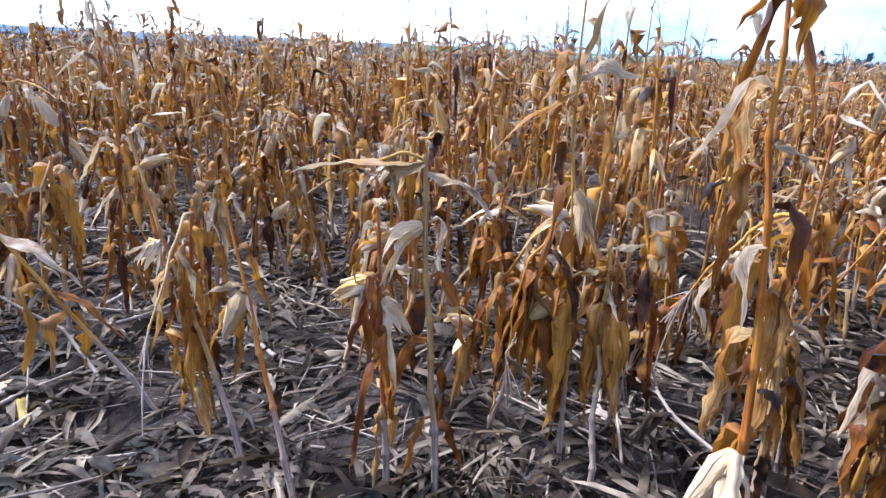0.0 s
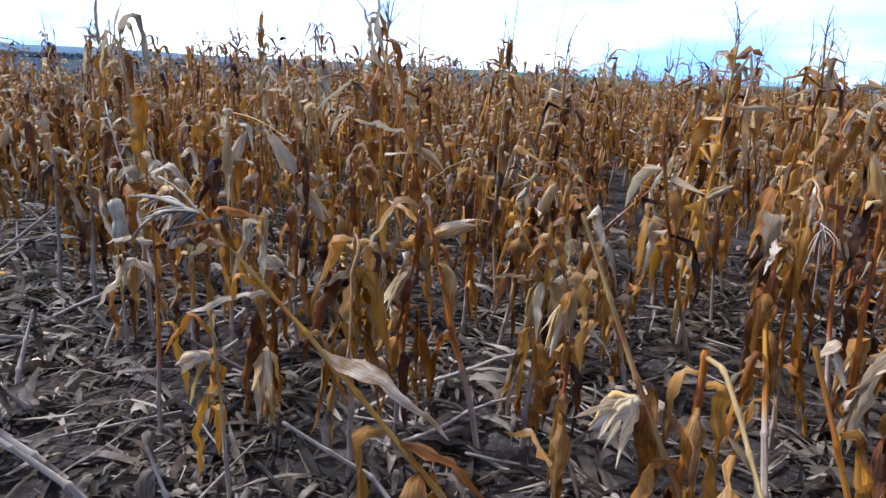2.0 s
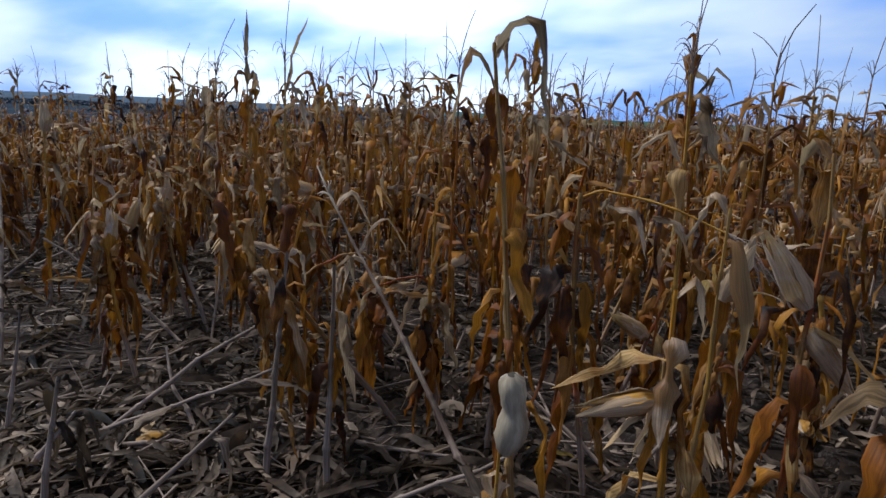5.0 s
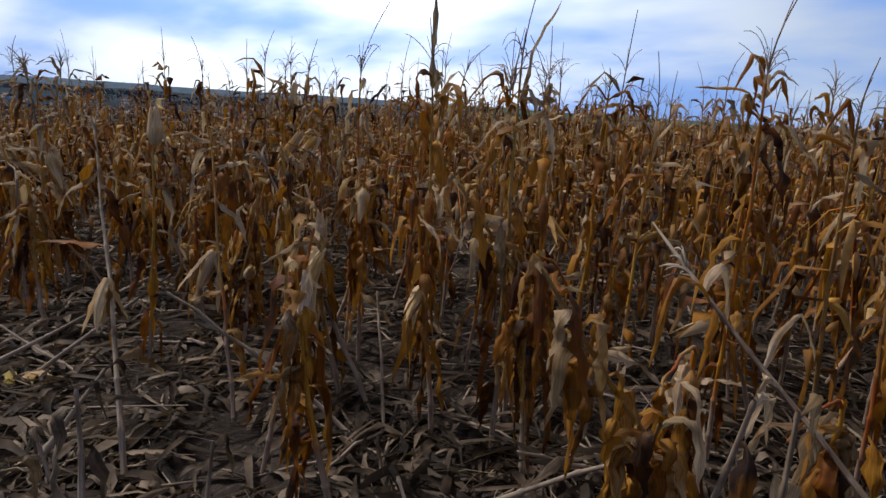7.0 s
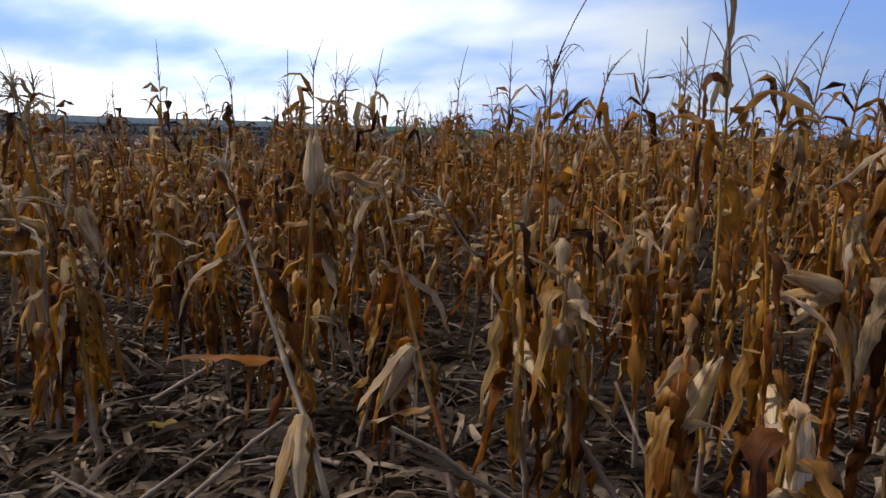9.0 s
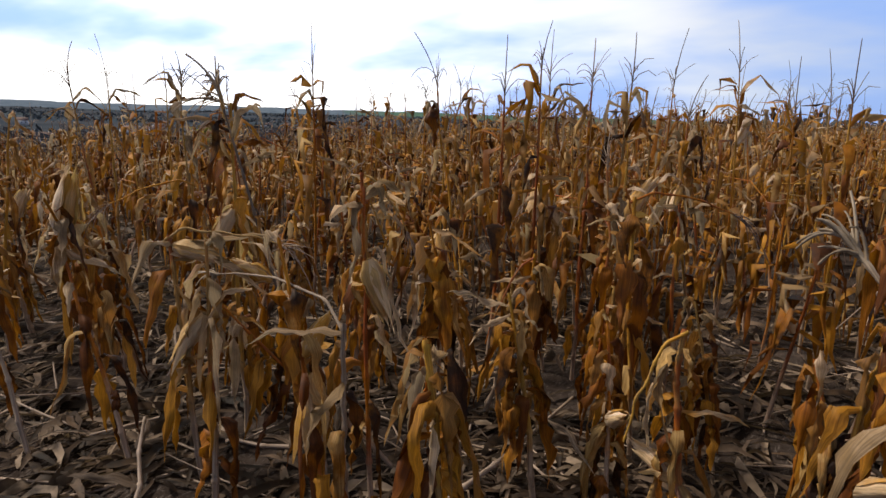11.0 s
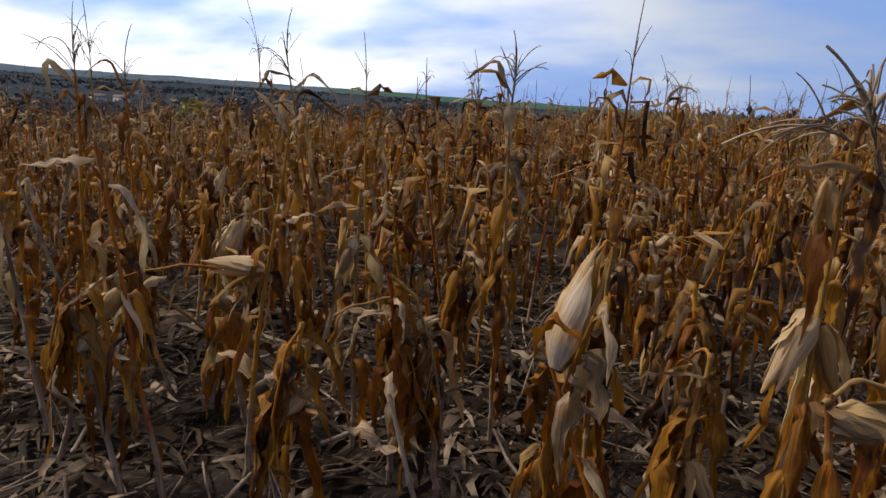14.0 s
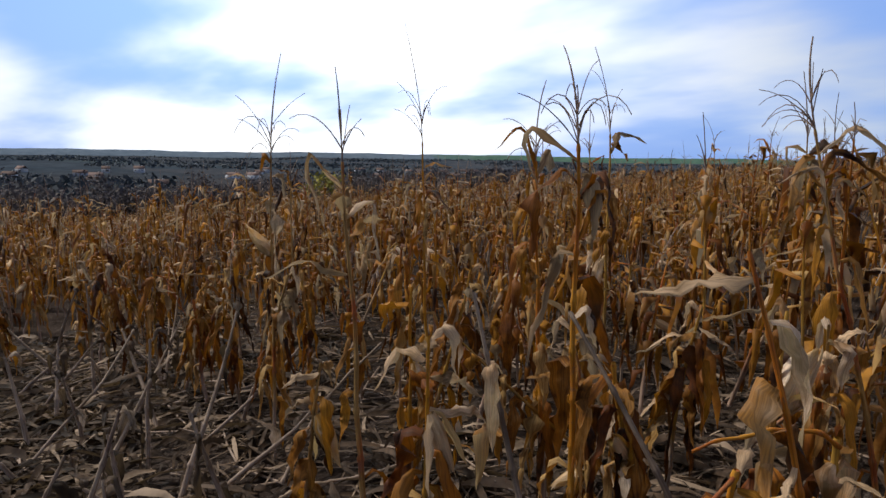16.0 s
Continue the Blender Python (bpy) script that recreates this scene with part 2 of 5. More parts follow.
def soil_material():
    m, n = material("field_soil")
    where = n.add("ShaderNodeTexCoord").outputs["Object"]
    a = n.noise(where, 0.9, 5, 0.6)
    b = n.noise(where, 14, 6, 0.65)
    c = n.noise(where, 90, 4, 0.6)
    soil = n.mix(1.0, n.ramp(a, [(0.3, (0.022, 0.016, 0.013)), (0.7, (0.058, 0.044, 0.037))]), n.ramp(b, [(0.3, (0.6, 0.6, 0.6)), (0.7, (1.25, 1.22, 1.2))]), "MULTIPLY")
    # thin bits of straw pressed into the soil
    bits = n.noise(n.mapping(where, (1, 0.25, 1), turn=(0, 0, 0.6)), 60, 3, 0.7, 0.8)
    soil = n.mix(n.math("MULTIPLY", n.ramp(bits, [(0.54, (0, 0, 0)), (0.66, (1, 1, 1))]), 0.5), soil, (0.15, 0.125, 0.11, 1))
    # far off: a patchwork of meadow, tilled land and stubble, with bluish distance haze put into its colours
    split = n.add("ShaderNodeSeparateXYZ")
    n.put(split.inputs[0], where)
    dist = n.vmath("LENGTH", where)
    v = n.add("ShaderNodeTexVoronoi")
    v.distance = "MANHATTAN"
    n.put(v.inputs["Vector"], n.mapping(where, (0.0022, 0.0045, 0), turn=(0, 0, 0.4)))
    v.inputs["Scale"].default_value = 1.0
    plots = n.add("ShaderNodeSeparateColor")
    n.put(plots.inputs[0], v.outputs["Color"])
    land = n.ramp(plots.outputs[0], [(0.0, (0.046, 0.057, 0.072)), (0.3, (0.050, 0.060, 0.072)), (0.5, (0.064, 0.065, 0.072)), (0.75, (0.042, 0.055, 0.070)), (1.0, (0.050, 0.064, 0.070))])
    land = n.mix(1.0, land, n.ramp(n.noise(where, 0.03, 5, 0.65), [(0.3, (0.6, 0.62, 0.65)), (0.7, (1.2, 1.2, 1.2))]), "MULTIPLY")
    # the hazy blue tint fades in from 300 m to 1200 m
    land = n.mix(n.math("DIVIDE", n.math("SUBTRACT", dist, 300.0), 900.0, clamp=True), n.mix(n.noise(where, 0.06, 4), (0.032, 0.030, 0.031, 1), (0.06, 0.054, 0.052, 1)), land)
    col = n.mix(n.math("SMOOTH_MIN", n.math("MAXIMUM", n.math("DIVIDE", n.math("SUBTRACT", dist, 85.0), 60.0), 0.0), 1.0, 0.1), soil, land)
    h = n.math("ADD", b, n.math("MULTIPLY", c, 0.4))
    finish(n, col, 0.95, h, 0.7, 0.025, spec=0.0)
    return m


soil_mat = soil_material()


def plain(name, dark, light, scale, rough=0.85, bump=0.3, grain=3.0):
    m, n = material(name)
    where = n.add("ShaderNodeTexCoord").outputs["Object"]
    f = n.noise(where, scale, 5, 0.62)
    g = n.math("MULTIPLY", n.math("ADD", f, chance(n)), 0.5)
    finish(n, n.ramp(g, [(0.25, dark), (0.75, light)]), rough, n.noise(where, scale * grain, 3), bump, 0.02, spec=0.2)
    return m


# autumn foliage, its tone greyed to include the valley's haze
wood_leaf_mat = plain("autumn_foliage", (0.066, 0.059, 0.062), (0.132, 0.110, 0.098), 0.08)
yellow_leaf_mat = plain("yellow_foliage", (0.16, 0.15, 0.03), (0.34, 0.28, 0.05), 0.6)
bark_mat = plain("bark", (0.03, 0.025, 0.022), (0.09, 0.075, 0.06), 4.0)
plaster_mat = plain("house_plaster", (0.34, 0.34, 0.35), (0.55, 0.54, 0.54), 0.8)
roof_mat = plain("roof_tiles", (0.10, 0.065, 0.055), (0.19, 0.13, 0.115), 1.5)
glass_mat = plain("window_glass", (0.02, 0.024, 0.03), (0.05, 0.055, 0.06), 1.0, 0.15, 0.0)


# ---- geometry helpers: every piece is a pair (points, four-cornered faces) ----
def mesh_of(name, points, quads, mats, index=None, smooth=True):
    points, quads = np.asarray(points, np.float32), np.asarray(quads, np.int32)
    me = bpy.data.meshes.new(name)
    me.vertices.add(len(points))
    me.vertices.foreach_set("co", points.ravel())
    me.loops.add(quads.size)
    me.loops.foreach_set("vertex_index", quads.ravel())
    me.polygons.add(len(quads))
    me.polygons.foreach_set("loop_start", np.arange(0, quads.size, 4, dtype=np.int32))
    for m in mats:
        me.materials.append(m)
    if index is not None:
        me.polygons.foreach_set("material_index", np.asarray(index, np.int32))
    me.polygons.foreach_set("use_smooth", np.full(len(quads), smooth))
    me.update(calc_edges=True)
    return me


def part(name, piece, mat, parent, label=""):
    """One mesh object under a thing or under a part."""
    me = mesh_of(name, piece[0], piece[1], [mat])
    if name in ("leaf", "husk_leaf", "stalk", "ear", "silky_ear"):
        # across and along the piece, for its veins
        cols = int(piece[1][0][3] - piece[1][0][0])
        at = piece[1].ravel()
        rows = max(len(piece[0]) // cols - 1, 1)
        me.uv_layers.new(name="grain").data.foreach_set("uv", np.stack([at % cols / max(cols - 1, 1), at // cols / rows], 1).astype(np.float32).ravel())
    ob = new(name, me)
    ob.parent = parent
    return tagged(ob, label) if label else ob


def join(pieces):
    """Several pieces as one."""
    pts, quads, n = [], [], 0
    for p, q in pieces:
        pts.append(p)
        quads.append(q + n)
        n += len(p)
    return np.concatenate(pts), np.concatenate(quads)


def sheet_faces(rows, cols):
    i = np.arange(rows - 1)[:, None] * cols + np.arange(cols - 1)[None, :]
    i = i.ravel()
    return np.stack([i, i + 1, i + cols + 1, i + cols], 1)


def ring_faces(rows, sides):
    i, j = np.meshgrid(np.arange(rows - 1), np.arange(sides), indexing="ij")
    a, b = (i * sides + j).ravel(), (i * sides + (j + 1) % sides).ravel()
    return np.stack([a, b, b + sides, a + sides], 1)


def unit(v):
    v = np.asarray(v, float)
    return v / np.maximum(np.linalg.norm(v, axis=-1, keepdims=True), 1e-9)


def tube(line, radii, sides, flat=1.0, turn=0.0):
    """A tapered tube along a line, with its ends drawn in."""
    line, radii = np.asarray(line, float), np.asarray(radii, float)
    ahead = unit(np.gradient(line, axis=0))
    ref = np.where(np.abs(ahead[:, 2:3]) > 0.8, [[1.0, 0.05, 0]], [[0, 0.05, 1.0]])
    ref = np.broadcast_to(ref[len(ref) // 2], ahead.shape)
    a = unit(np.cross(ahead, ref))
    b = np.cross(ahead, a)
    ang = np.arange(sides) * 2 * np.pi / sides + turn
    pts = line[:, None] + radii[:, None, None] * (np.cos(ang)[None, :, None] * a[:, None] + flat * np.sin(ang)[None, :, None] * b[:, None])
    return pts.reshape(-1, 3), ring_faces(len(line), sides)


def blade(rng, base, az, length, width, rise, bend, fold=0.25, segs=10, twist=0.6, cup=0.35, across=2, wave=1.0, side_drift=0.6, crumple=1.0):
    """A dry maize leaf: it leaves its node at the angle rise, turns over at the share fold of its length by the angle bend, and hangs;
    its edges are torn unevenly and its face is creased."""
    s = np.linspace(0, 1, segs + 1)
    el = rise - bend / (1 + np.exp(-(s - fold) * 22)) + rng.normal(0, 0.17, segs + 1) * wave * (s > 0.08)
    azs = az + side_drift * np.cumsum(rng.normal(0, 0.45, segs + 1)) * np.sqrt(1.0 / segs) + 0 * s
    step = np.stack([np.cos(el) * np.cos(azs), np.cos(el) * np.sin(azs), np.sin(el)], 1) * (length / segs)
    line = np.asarray(base, float) + np.concatenate([[[0, 0, 0]], np.cumsum(step[:-1], 0)])
    ahead = unit(np.gradient(line, axis=0))
    level = np.stack([-np.sin(azs), np.cos(azs), 0 * azs], 1)
    over = unit(np.cross(ahead, level))
    turn = twist * (s ** 1.3) + 0.35 * np.sin(s * 5 + rng.uniform(0, 6)) * wave
    side = level * np.cos(turn)[:, None] + over * np.sin(turn)[:, None]
    over = np.cross(side, ahead)
    body = np.clip(np.minimum(0.40 + 3.2 * s, 1.25 * (1 - s) ** 0.7 + 0.03), 0.03, 1)
    u = np.linspace(-1, 1, across + 1)
    # each edge is torn on its own
    edge = 1 + 0.22 * np.clip(rng.normal(0, 1, (segs + 1, 2)), -1.7, 1.3) * wave
    share = (u[None, :] + 1) / 2
    reach = edge[:, :1] * (1 - share) + edge[:, 1:] * share
    w = width * body
    curl = cup * (1 + 0.6 * np.sin(s * 9 + rng.uniform(0, 6)) + 0.3 * rng.normal(0, 1, segs + 1))
    fa, fb, pa, pb, pc = rng.uniform(9, 16), rng.uniform(20, 34), *rng.uniform(0, 6.28, 3)
    crease = crumple * 0.8 * (0.20 * np.sin(s[:, None] * fa + u[None, :] * 2.6 + pa) + 0.13 * np.sin(s[:, None] * fb - u[None, :] * 4.1 + pb) + 0.12 * np.sin(u[None, :] * 5.5 + s[:, None] * 4 + pc)) * wave
    pts = line[:, None] + 0.5 * w[:, None, None] * ((u * 1.0)[None, :, None] * reach[:, :, None] * side[:, None] * np.cos(curl)[:, None, None]
                                                  + (np.abs(u)[None, :, None] * np.sin(curl)[:, None, None] + crease[:, :, None]) * over[:, None])
    return pts.reshape(-1, 3), sheet_faces(segs + 1, across + 1)


def stalk_line(rng, height, lean, bow, segs):
    """The line of an upright stalk: it leans (metres at the top) and bows a little at its nodes."""
    s = np.linspace(0, 1, segs + 1)
    kink = np.cumsum(rng.normal(0, 0.006, (segs + 1, 2)), 0)
    xy = np.outer(s, lean) + np.outer(s * (1 - s), bow) + kink - kink[0]
    return np.column_stack([xy, s * height])


def stalk_piece(line, thick, thin, sides, nodes):
    """Stalk with swollen nodes."""
    if not nodes:
        return tube(line, np.linspace(thick, thin, len(line)), sides)
    pts, rad = [], []
    for i in range(len(line)):
        r = thick + (thin - thick) * i / (len(line) - 1)
        d = line[min(i + 1, len(line) - 1)] - line[max(i - 1, 0)]
        d = d / max(np.linalg.norm(d), 1e-6)
        for off, k in ((-0.012, 1.0), (-0.003, 1.32), (0.005, 1.25), (0.016, 0.92)):
            pts.append(line[i] + d * off)
            rad.append(r * k)
    return tube(pts, rad, sides)


def ear_pieces(rng, base, az, el, length, thick, detail, spread=0.25):
    """An ear in its husk: a tapered body, ribbed husk leaves wrapped round it, and papery ones that stand off or fall open (spread: their share)."""
    d = np.array([math.cos(el) * math.cos(az), math.cos(el) * math.sin(az), math.sin(el)])
    segs, sides = ((9, 10) if detail == 0 else (4, 5) if detail == 1 else (2, 4))
    s = np.linspace(0, 1, segs + 1)
    prof = thick * np.clip(np.minimum(0.45 + 2.4 * s, 1.0) * np.clip(1.12 * (1 - s) ** 0.55, 0, 1), 0.10, 1)
    sag = np.outer(0.10 * length * s ** 2, unit(rng.normal(0, 1, 3) - (0, 0, 0.6)))
    line = np.asarray(base) + np.outer(s * length, d) + sag
    body = tube(line, prof, sides, rng.uniform(0.8, 1.0))
    if detail == 0:
        p = body[0].reshape(segs + 1, sides, 3)
        out = p - line[:, None]
        ridge = 1 + 0.07 * np.sin(np.arange(sides) * 2.4 + rng.uniform(0, 6))[None, :] + rng.normal(0, 0.04, (segs + 1, sides))
        body = ((line[:, None] + out * ridge[:, :, None]).reshape(-1, 3), body[1])
    husks = []
    rows, cols = (10, 7) if detail == 0 else (5, 3)
    for k in range(7 if detail == 0 else 2 if detail == 1 else 0):
        a = unit(np.cross(d, rng.normal(0, 1, 3)))
        side = np.cross(d, a)
        t = np.linspace(0, 1, rows)
        open_out = rng.random() < spread
        loose = rng.uniform(0.8, 1.9) if open_out else rng.uniform(0.0, 0.30)
        reach = rng.uniform(0.50, 0.85) if open_out else rng.uniform(0.85, 1.15)
        at = np.clip(t * reach, 0, 1)
        wrap = thick * (1.04 + 0.035 * k) * np.clip(np.minimum(0.45 + 2.4 * at, 1.0) * np.clip(1.12 * (1 - at) ** 0.5, 0.12, 1), 0.12, 1)
        start = rng.uniform(0.02, 0.35)
        off = wrap + thick * loose * np.clip(t - start, 0, 1) ** 1.2 * 2.2
        ln = np.asarray(base) + np.outer(t * length * reach, d) + np.outer(off, a) + np.cumsum(rng.normal(0, thick * (0.13 if open_out else 0.03), (rows, 3)), 0)
        ln[:, 2] -= 0.085 * loose * np.clip(t - start, 0, 1) ** 2 * (0.4 + rng.random())
        tip = np.clip(np.minimum(0.6 + 2 * t, 1.5 * (1 - t) ** 0.55 + 0.06), 0.06, 1)
        w = (thick * 0.72 if open_out else wrap) * rng.uniform(0.8, 1.15) * tip * (1 + (0.2 if open_out else 0.1) * rng.normal(0, 1, rows))
        u = np.linspace(-1, 1, cols)
        hollow = (0.25 if open_out else 0.60) * u ** 2 + 0.07 * np.where(np.arange(cols) % 2, 1, -1) + (0.16 * rng.normal(0, 1, cols) if open_out else 0)
        pts = ln[:, None] + w[:, None, None] * (u[None, :, None] * side - hollow[None, :, None] * a)
        husks.append((pts.reshape(-1, 3), sheet_faces(rows, cols)))
    return body, husks


def silky_ear(length, thick, seed):
    """A short ear in a tight whitish skin, drawn in at its waist, standing on its stalk."""
    rng = np.random.default_rng(seed)
    s = np.linspace(0, 1, 15)
    prof = thick * np.interp(s, [0, 0.08, 0.22, 0.42, 0.60, 0.78, 0.93, 1.0], [0.30, 0.72, 1.0, 0.98, 0.66, 0.88, 0.80, 0.25])
    line = np.stack([0.012 * np.sin(s * 4), 0.010 * np.sin(s * 3 + 1), s * length], 1)
    p, q = tube(line, prof, 14, 0.86)
    p = p + rng.normal(0, thick * 0.035, p.shape)
    return p, q


def tassel_piece(rng, base, az, el, size, detail, bushy=1.0):
    """A tassel: one central spike and side branches that arch over; bushy: thickness and number of its branches."""
    d = np.array([math.cos(el) * math.cos(az), math.cos(el) * math.sin(az), math.sin(el)])
    segs, sides = ((7, 4) if detail == 0 else (3, 3) if detail == 1 else (2, 3))
    fat = bushy * (1.0 if detail == 0 else 1.25 if detail == 1 else 1.8)
    s = np.linspace(0, 1, segs + 1)
    bend = rng.normal(0, 0.2, 3) - (0, 0, 0.35 * math.cos(el))
    spike = np.asarray(base) + np.outer(s * size, d) + np.outer(s ** 2 * size, bend)
    rad = (0.0036 - 0.0018 * s) * fat
    if detail == 0:
        rad = rad * (1 + 0.5 * rng.uniform(-0.3, 1, segs + 1) * (s > 0.2))
    out = [tube(spike, rad, sides)]
    count = int(rng.integers(7, 13) * bushy) if detail == 0 else rng.integers(3, 7) if detail == 1 else 3
    for k in range(count):
        f = rng.uniform(0.02, 0.30)
        start = np.asarray(base) + f * size * d
        across = unit(np.cross(d, rng.normal(0, 1, 3)))
        first = unit(d + across * rng.uniform(0.2, 0.85))
        droop = rng.uniform(0.3, 2.2)
        ln = size * rng.uniform(0.28, 0.58)
        ways = unit(first[None] - np.outer(droop * s ** 1.2, (0, 0, 1.0)))
        line = start + np.concatenate([[[0, 0, 0]], np.cumsum(ways[:-1] * (ln / segs), 0)])
        r = (0.0023 - 0.0010 * s) * fat
        if detail == 0:
            r = r * (1 + 0.35 * rng.uniform(-0.5, 1, segs + 1))
        out.append(tube(line, r, 3))
    return join(out)


def corn_pieces(seed, height, detail=0, lean=(0.0, 0.0), bow=(0.0, 0.0), broken=0.0, top_az=0.0, top_el=-0.7, top_len=0.5, tassel=True, tassel_size=0.34, ears=None, leaves=8,
                ear_size=1.0, thick=0.0135, leaf_scale=1.0, bare=0.0, blades=(), bushy=1.0, spread=0.25, tassel_way=None, top_leaves=4):
    """The pieces of one dry maize plant as (name, piece, material, parent piece or None). broken: the height at which the stalk is snapped
    (0: whole); its top then hangs at top_az, top_el. bare: the height below which it has lost its leaves."""
    rng = np.random.default_rng(seed)
    out = []
    segs = max(3, int(round(height / 0.16))) if detail == 0 else 4 if detail == 1 else 2
    stand = broken if broken else height
    line = stalk_line(rng, stand, np.asarray(lean) * (stand / height), bow, segs)
    r0 = thick * rng.uniform(0.85, 1.15) * (1 if detail < 2 else 1.3)
    r1 = r0 * (0.62 if broken else 0.36)
    at = lambda z: np.array([np.interp(z, line[:, 2], line[:, 0]), np.interp(z, line[:, 2], line[:, 1]), z])
    first = line.copy()
    first[0, 2] -= 0.03
    pieces = [stalk_piece(first, r0, r1, 7 if detail == 0 else 4 if detail == 1 else 3, detail == 0)]
    tip, tip_way = line[-1], None
    if broken and top_len > 0.05:
        k = 6 if detail == 0 else 2
        s = np.linspace(0, 1, k + 1)
        els = top_el + 0.5 * np.exp(-s * 14) - 0.35 * s
        st = np.stack([np.cos(els) * math.cos(top_az), np.cos(els) * math.sin(top_az), np.sin(els)], 1) * (top_len / k)
        top = tip + np.concatenate([[[0, 0, 0]], np.cumsum(st[:-1], 0)]) + rng.normal(0, 0.004, (k + 1, 3))
        pieces.append(stalk_piece(top, r1 * 0.75, r1 * 0.4, 6 if detail == 0 else 3, detail == 0))
        tip, tip_way = top[-1], (top_az, float(els[-1]))
    out.append(("stalk", join(pieces), stalk_mat, None))
    # leaves, two-ranked, alternately on each side; most have folded down and wrap the stalk like a skirt
    az0 = rng.uniform(0, np.pi)
    lsegs, across = ((11, 4) if detail == 0 else (4, 2) if detail == 1 else (3, 1) if detail == 2 else (2, 1))
    for k in range(leaves):
        f = (k + rng.uniform(0.1, 0.9)) / leaves
        z = bare + 0.16 + f ** 0.8 * (stand - 0.18 - bare)
        az = az0 + np.pi * k + rng.normal(0, 0.7)
        kind = rng.random()
        ln, w = leaf_scale * rng.uniform(0.26, 0.54) * (1.1 - 0.3 * f), leaf_scale * rng.uniform(0.040, 0.098)
        upper = f > 0.68
        node = at(z) + 0.010 * np.array([math.cos(az), math.sin(az), 0])
        if kind < (0.58 if upper else 0.93):      # folded down against the stalk
            rise = rng.uniform(0.2, 1.1)
            out.append(("leaf", blade(rng, node, az, min(ln, z * 0.95), w, rise, rise + rng.uniform(1.30, 1.66), rng.uniform(0.02, 0.09), lsegs, rng.normal(0, 1.1), rng.uniform(0.4, 1.3), across, side_drift=0.3), top_leaf_mat if upper and kind < 0.16 else leaf_mat, None))
        elif kind < (0.82 if upper else 0.97):     # arching out and over
            out.append(("leaf", blade(rng, node, az, ln * (0.6 if upper else 0.8), w * 0.8, rng.uniform(0.0, 0.9), rng.uniform(1.0, 2.2), rng.uniform(0.12, 0.4), lsegs, rng.normal(0, 1.2), rng.uniform(0.4, 1.2), across, 1.2), leaf_mat if kind < 0.72 else top_leaf_mat, None))
        else:                # standing off
            out.append(("leaf", blade(rng, node, az, ln * 0.65, w * 0.7, rng.uniform(-0.5, 0.5), rng.uniform(0.1, 0.8), 0.5, lsegs, rng.normal(0, 1.2), rng.uniform(0.5, 1.2), across, 1.2), top_leaf_mat, None))
    for z, az, ln, w, rise, bend, fold, pale in blades:
        out.append(("leaf", blade(rng, at(min(z, stand)), az, ln, w, rise, bend, fold, lsegs, rng.normal(0, 0.5), 0.6, across, 0.9, 0.35), top_leaf_mat if pale else leaf_mat, None))
    if tip_way is not None:
        for k in range(2 if detail < 2 else 1):
            p = tip + (line[-1] - tip) * rng.uniform(0.2, 0.8)
            out.append(("leaf", blade(rng, p, tip_way[0] + rng.normal(0, 0.8), rng.uniform(0.18, 0.36), rng.uniform(0.03, 0.05), tip_way[1] + 0.3, 1.2, 0.3, lsegs, rng.normal(0, 1.3), 0.8, across, 1.2), top_leaf_mat, None))
    elif tassel:
        for k in range(top_leaves if detail < 2 else 2):
            out.append(("leaf", blade(rng, at(stand * rng.uniform(0.78, 0.99)), az0 + np.pi * k + rng.normal(0, 0.4), rng.uniform(0.18, 0.42), rng.uniform(0.028, 0.055), rng.uniform(0.6, 1.4), rng.uniform(1.2, 2.9), rng.uniform(0.2, 0.5), lsegs, rng.normal(0, 1), 0.8, across), leaf_mat if rng.random() < 0.5 else top_leaf_mat, None))
    else:
        out.append(("leaf", blade(rng, tip, az0, rng.uniform(0.12, 0.28), 0.04, 0.9, 2.3, 0.25, lsegs, 1.2, 0.8, across, 1.3), top_leaf_mat, None))
    if ears is None:
        ears = []
        if rng.random() < (0.34 if detail < 3 else 0):
            ears.append((stand * rng.uniform(0.5, 0.8), az0 + rng.normal(0, 0.5) + np.pi * rng.integers(0, 2), rng.choice([1.15, 0.7, -0.5, -1.2], p=[0.4, 0.2, 0.15, 0.25]) + rng.normal(0, 0.15)))
        if rng.random() < 0.08:
            ears.append((stand * rng.uniform(0.35, 0.5), az0 + rng.normal(0, 0.5), rng.uniform(-1.2, 1.0)))
    for z, az, el, *wide in ears:
        body, husks = ear_pieces(rng, at(min(z, stand)) + 0.012 * np.array([math.cos(az), math.sin(az), 0]), az, el, ear_size * rng.uniform(0.165, 0.21), ear_size * rng.uniform(0.023, 0.031), min(detail, 2), wide[0] if wide else spread)
        i = len(out)
        out.append(("ear", body, husk_mat, None))
        out += [("husk_leaf", h, husk_mat, i) for h in husks]
    if tassel and detail < 3:
        if tassel_way is not None:
            out.append(("tassel", tassel_piece(rng, tip, tassel_way[0], tassel_way[1], tassel_size, detail, bushy), pale_tassel_mat if bushy > 1 else tassel_mat, None))
        elif tip_way is None:
            d = line[-1] - line[-2]
            out.append(("tassel", tassel_piece(rng, tip, math.atan2(d[1], d[0]), math.asin(min(1, d[2] / np.linalg.norm(d))), tassel_size, detail, bushy), pale_tassel_mat if bushy > 1 else tassel_mat, None))
        else:
            out.append(("tassel", tassel_piece(rng, tip, tip_way[0], tip_way[1], tassel_size * 0.8, detail, bushy), pale_tassel_mat if bushy > 1 else tassel_mat, None))
    return out


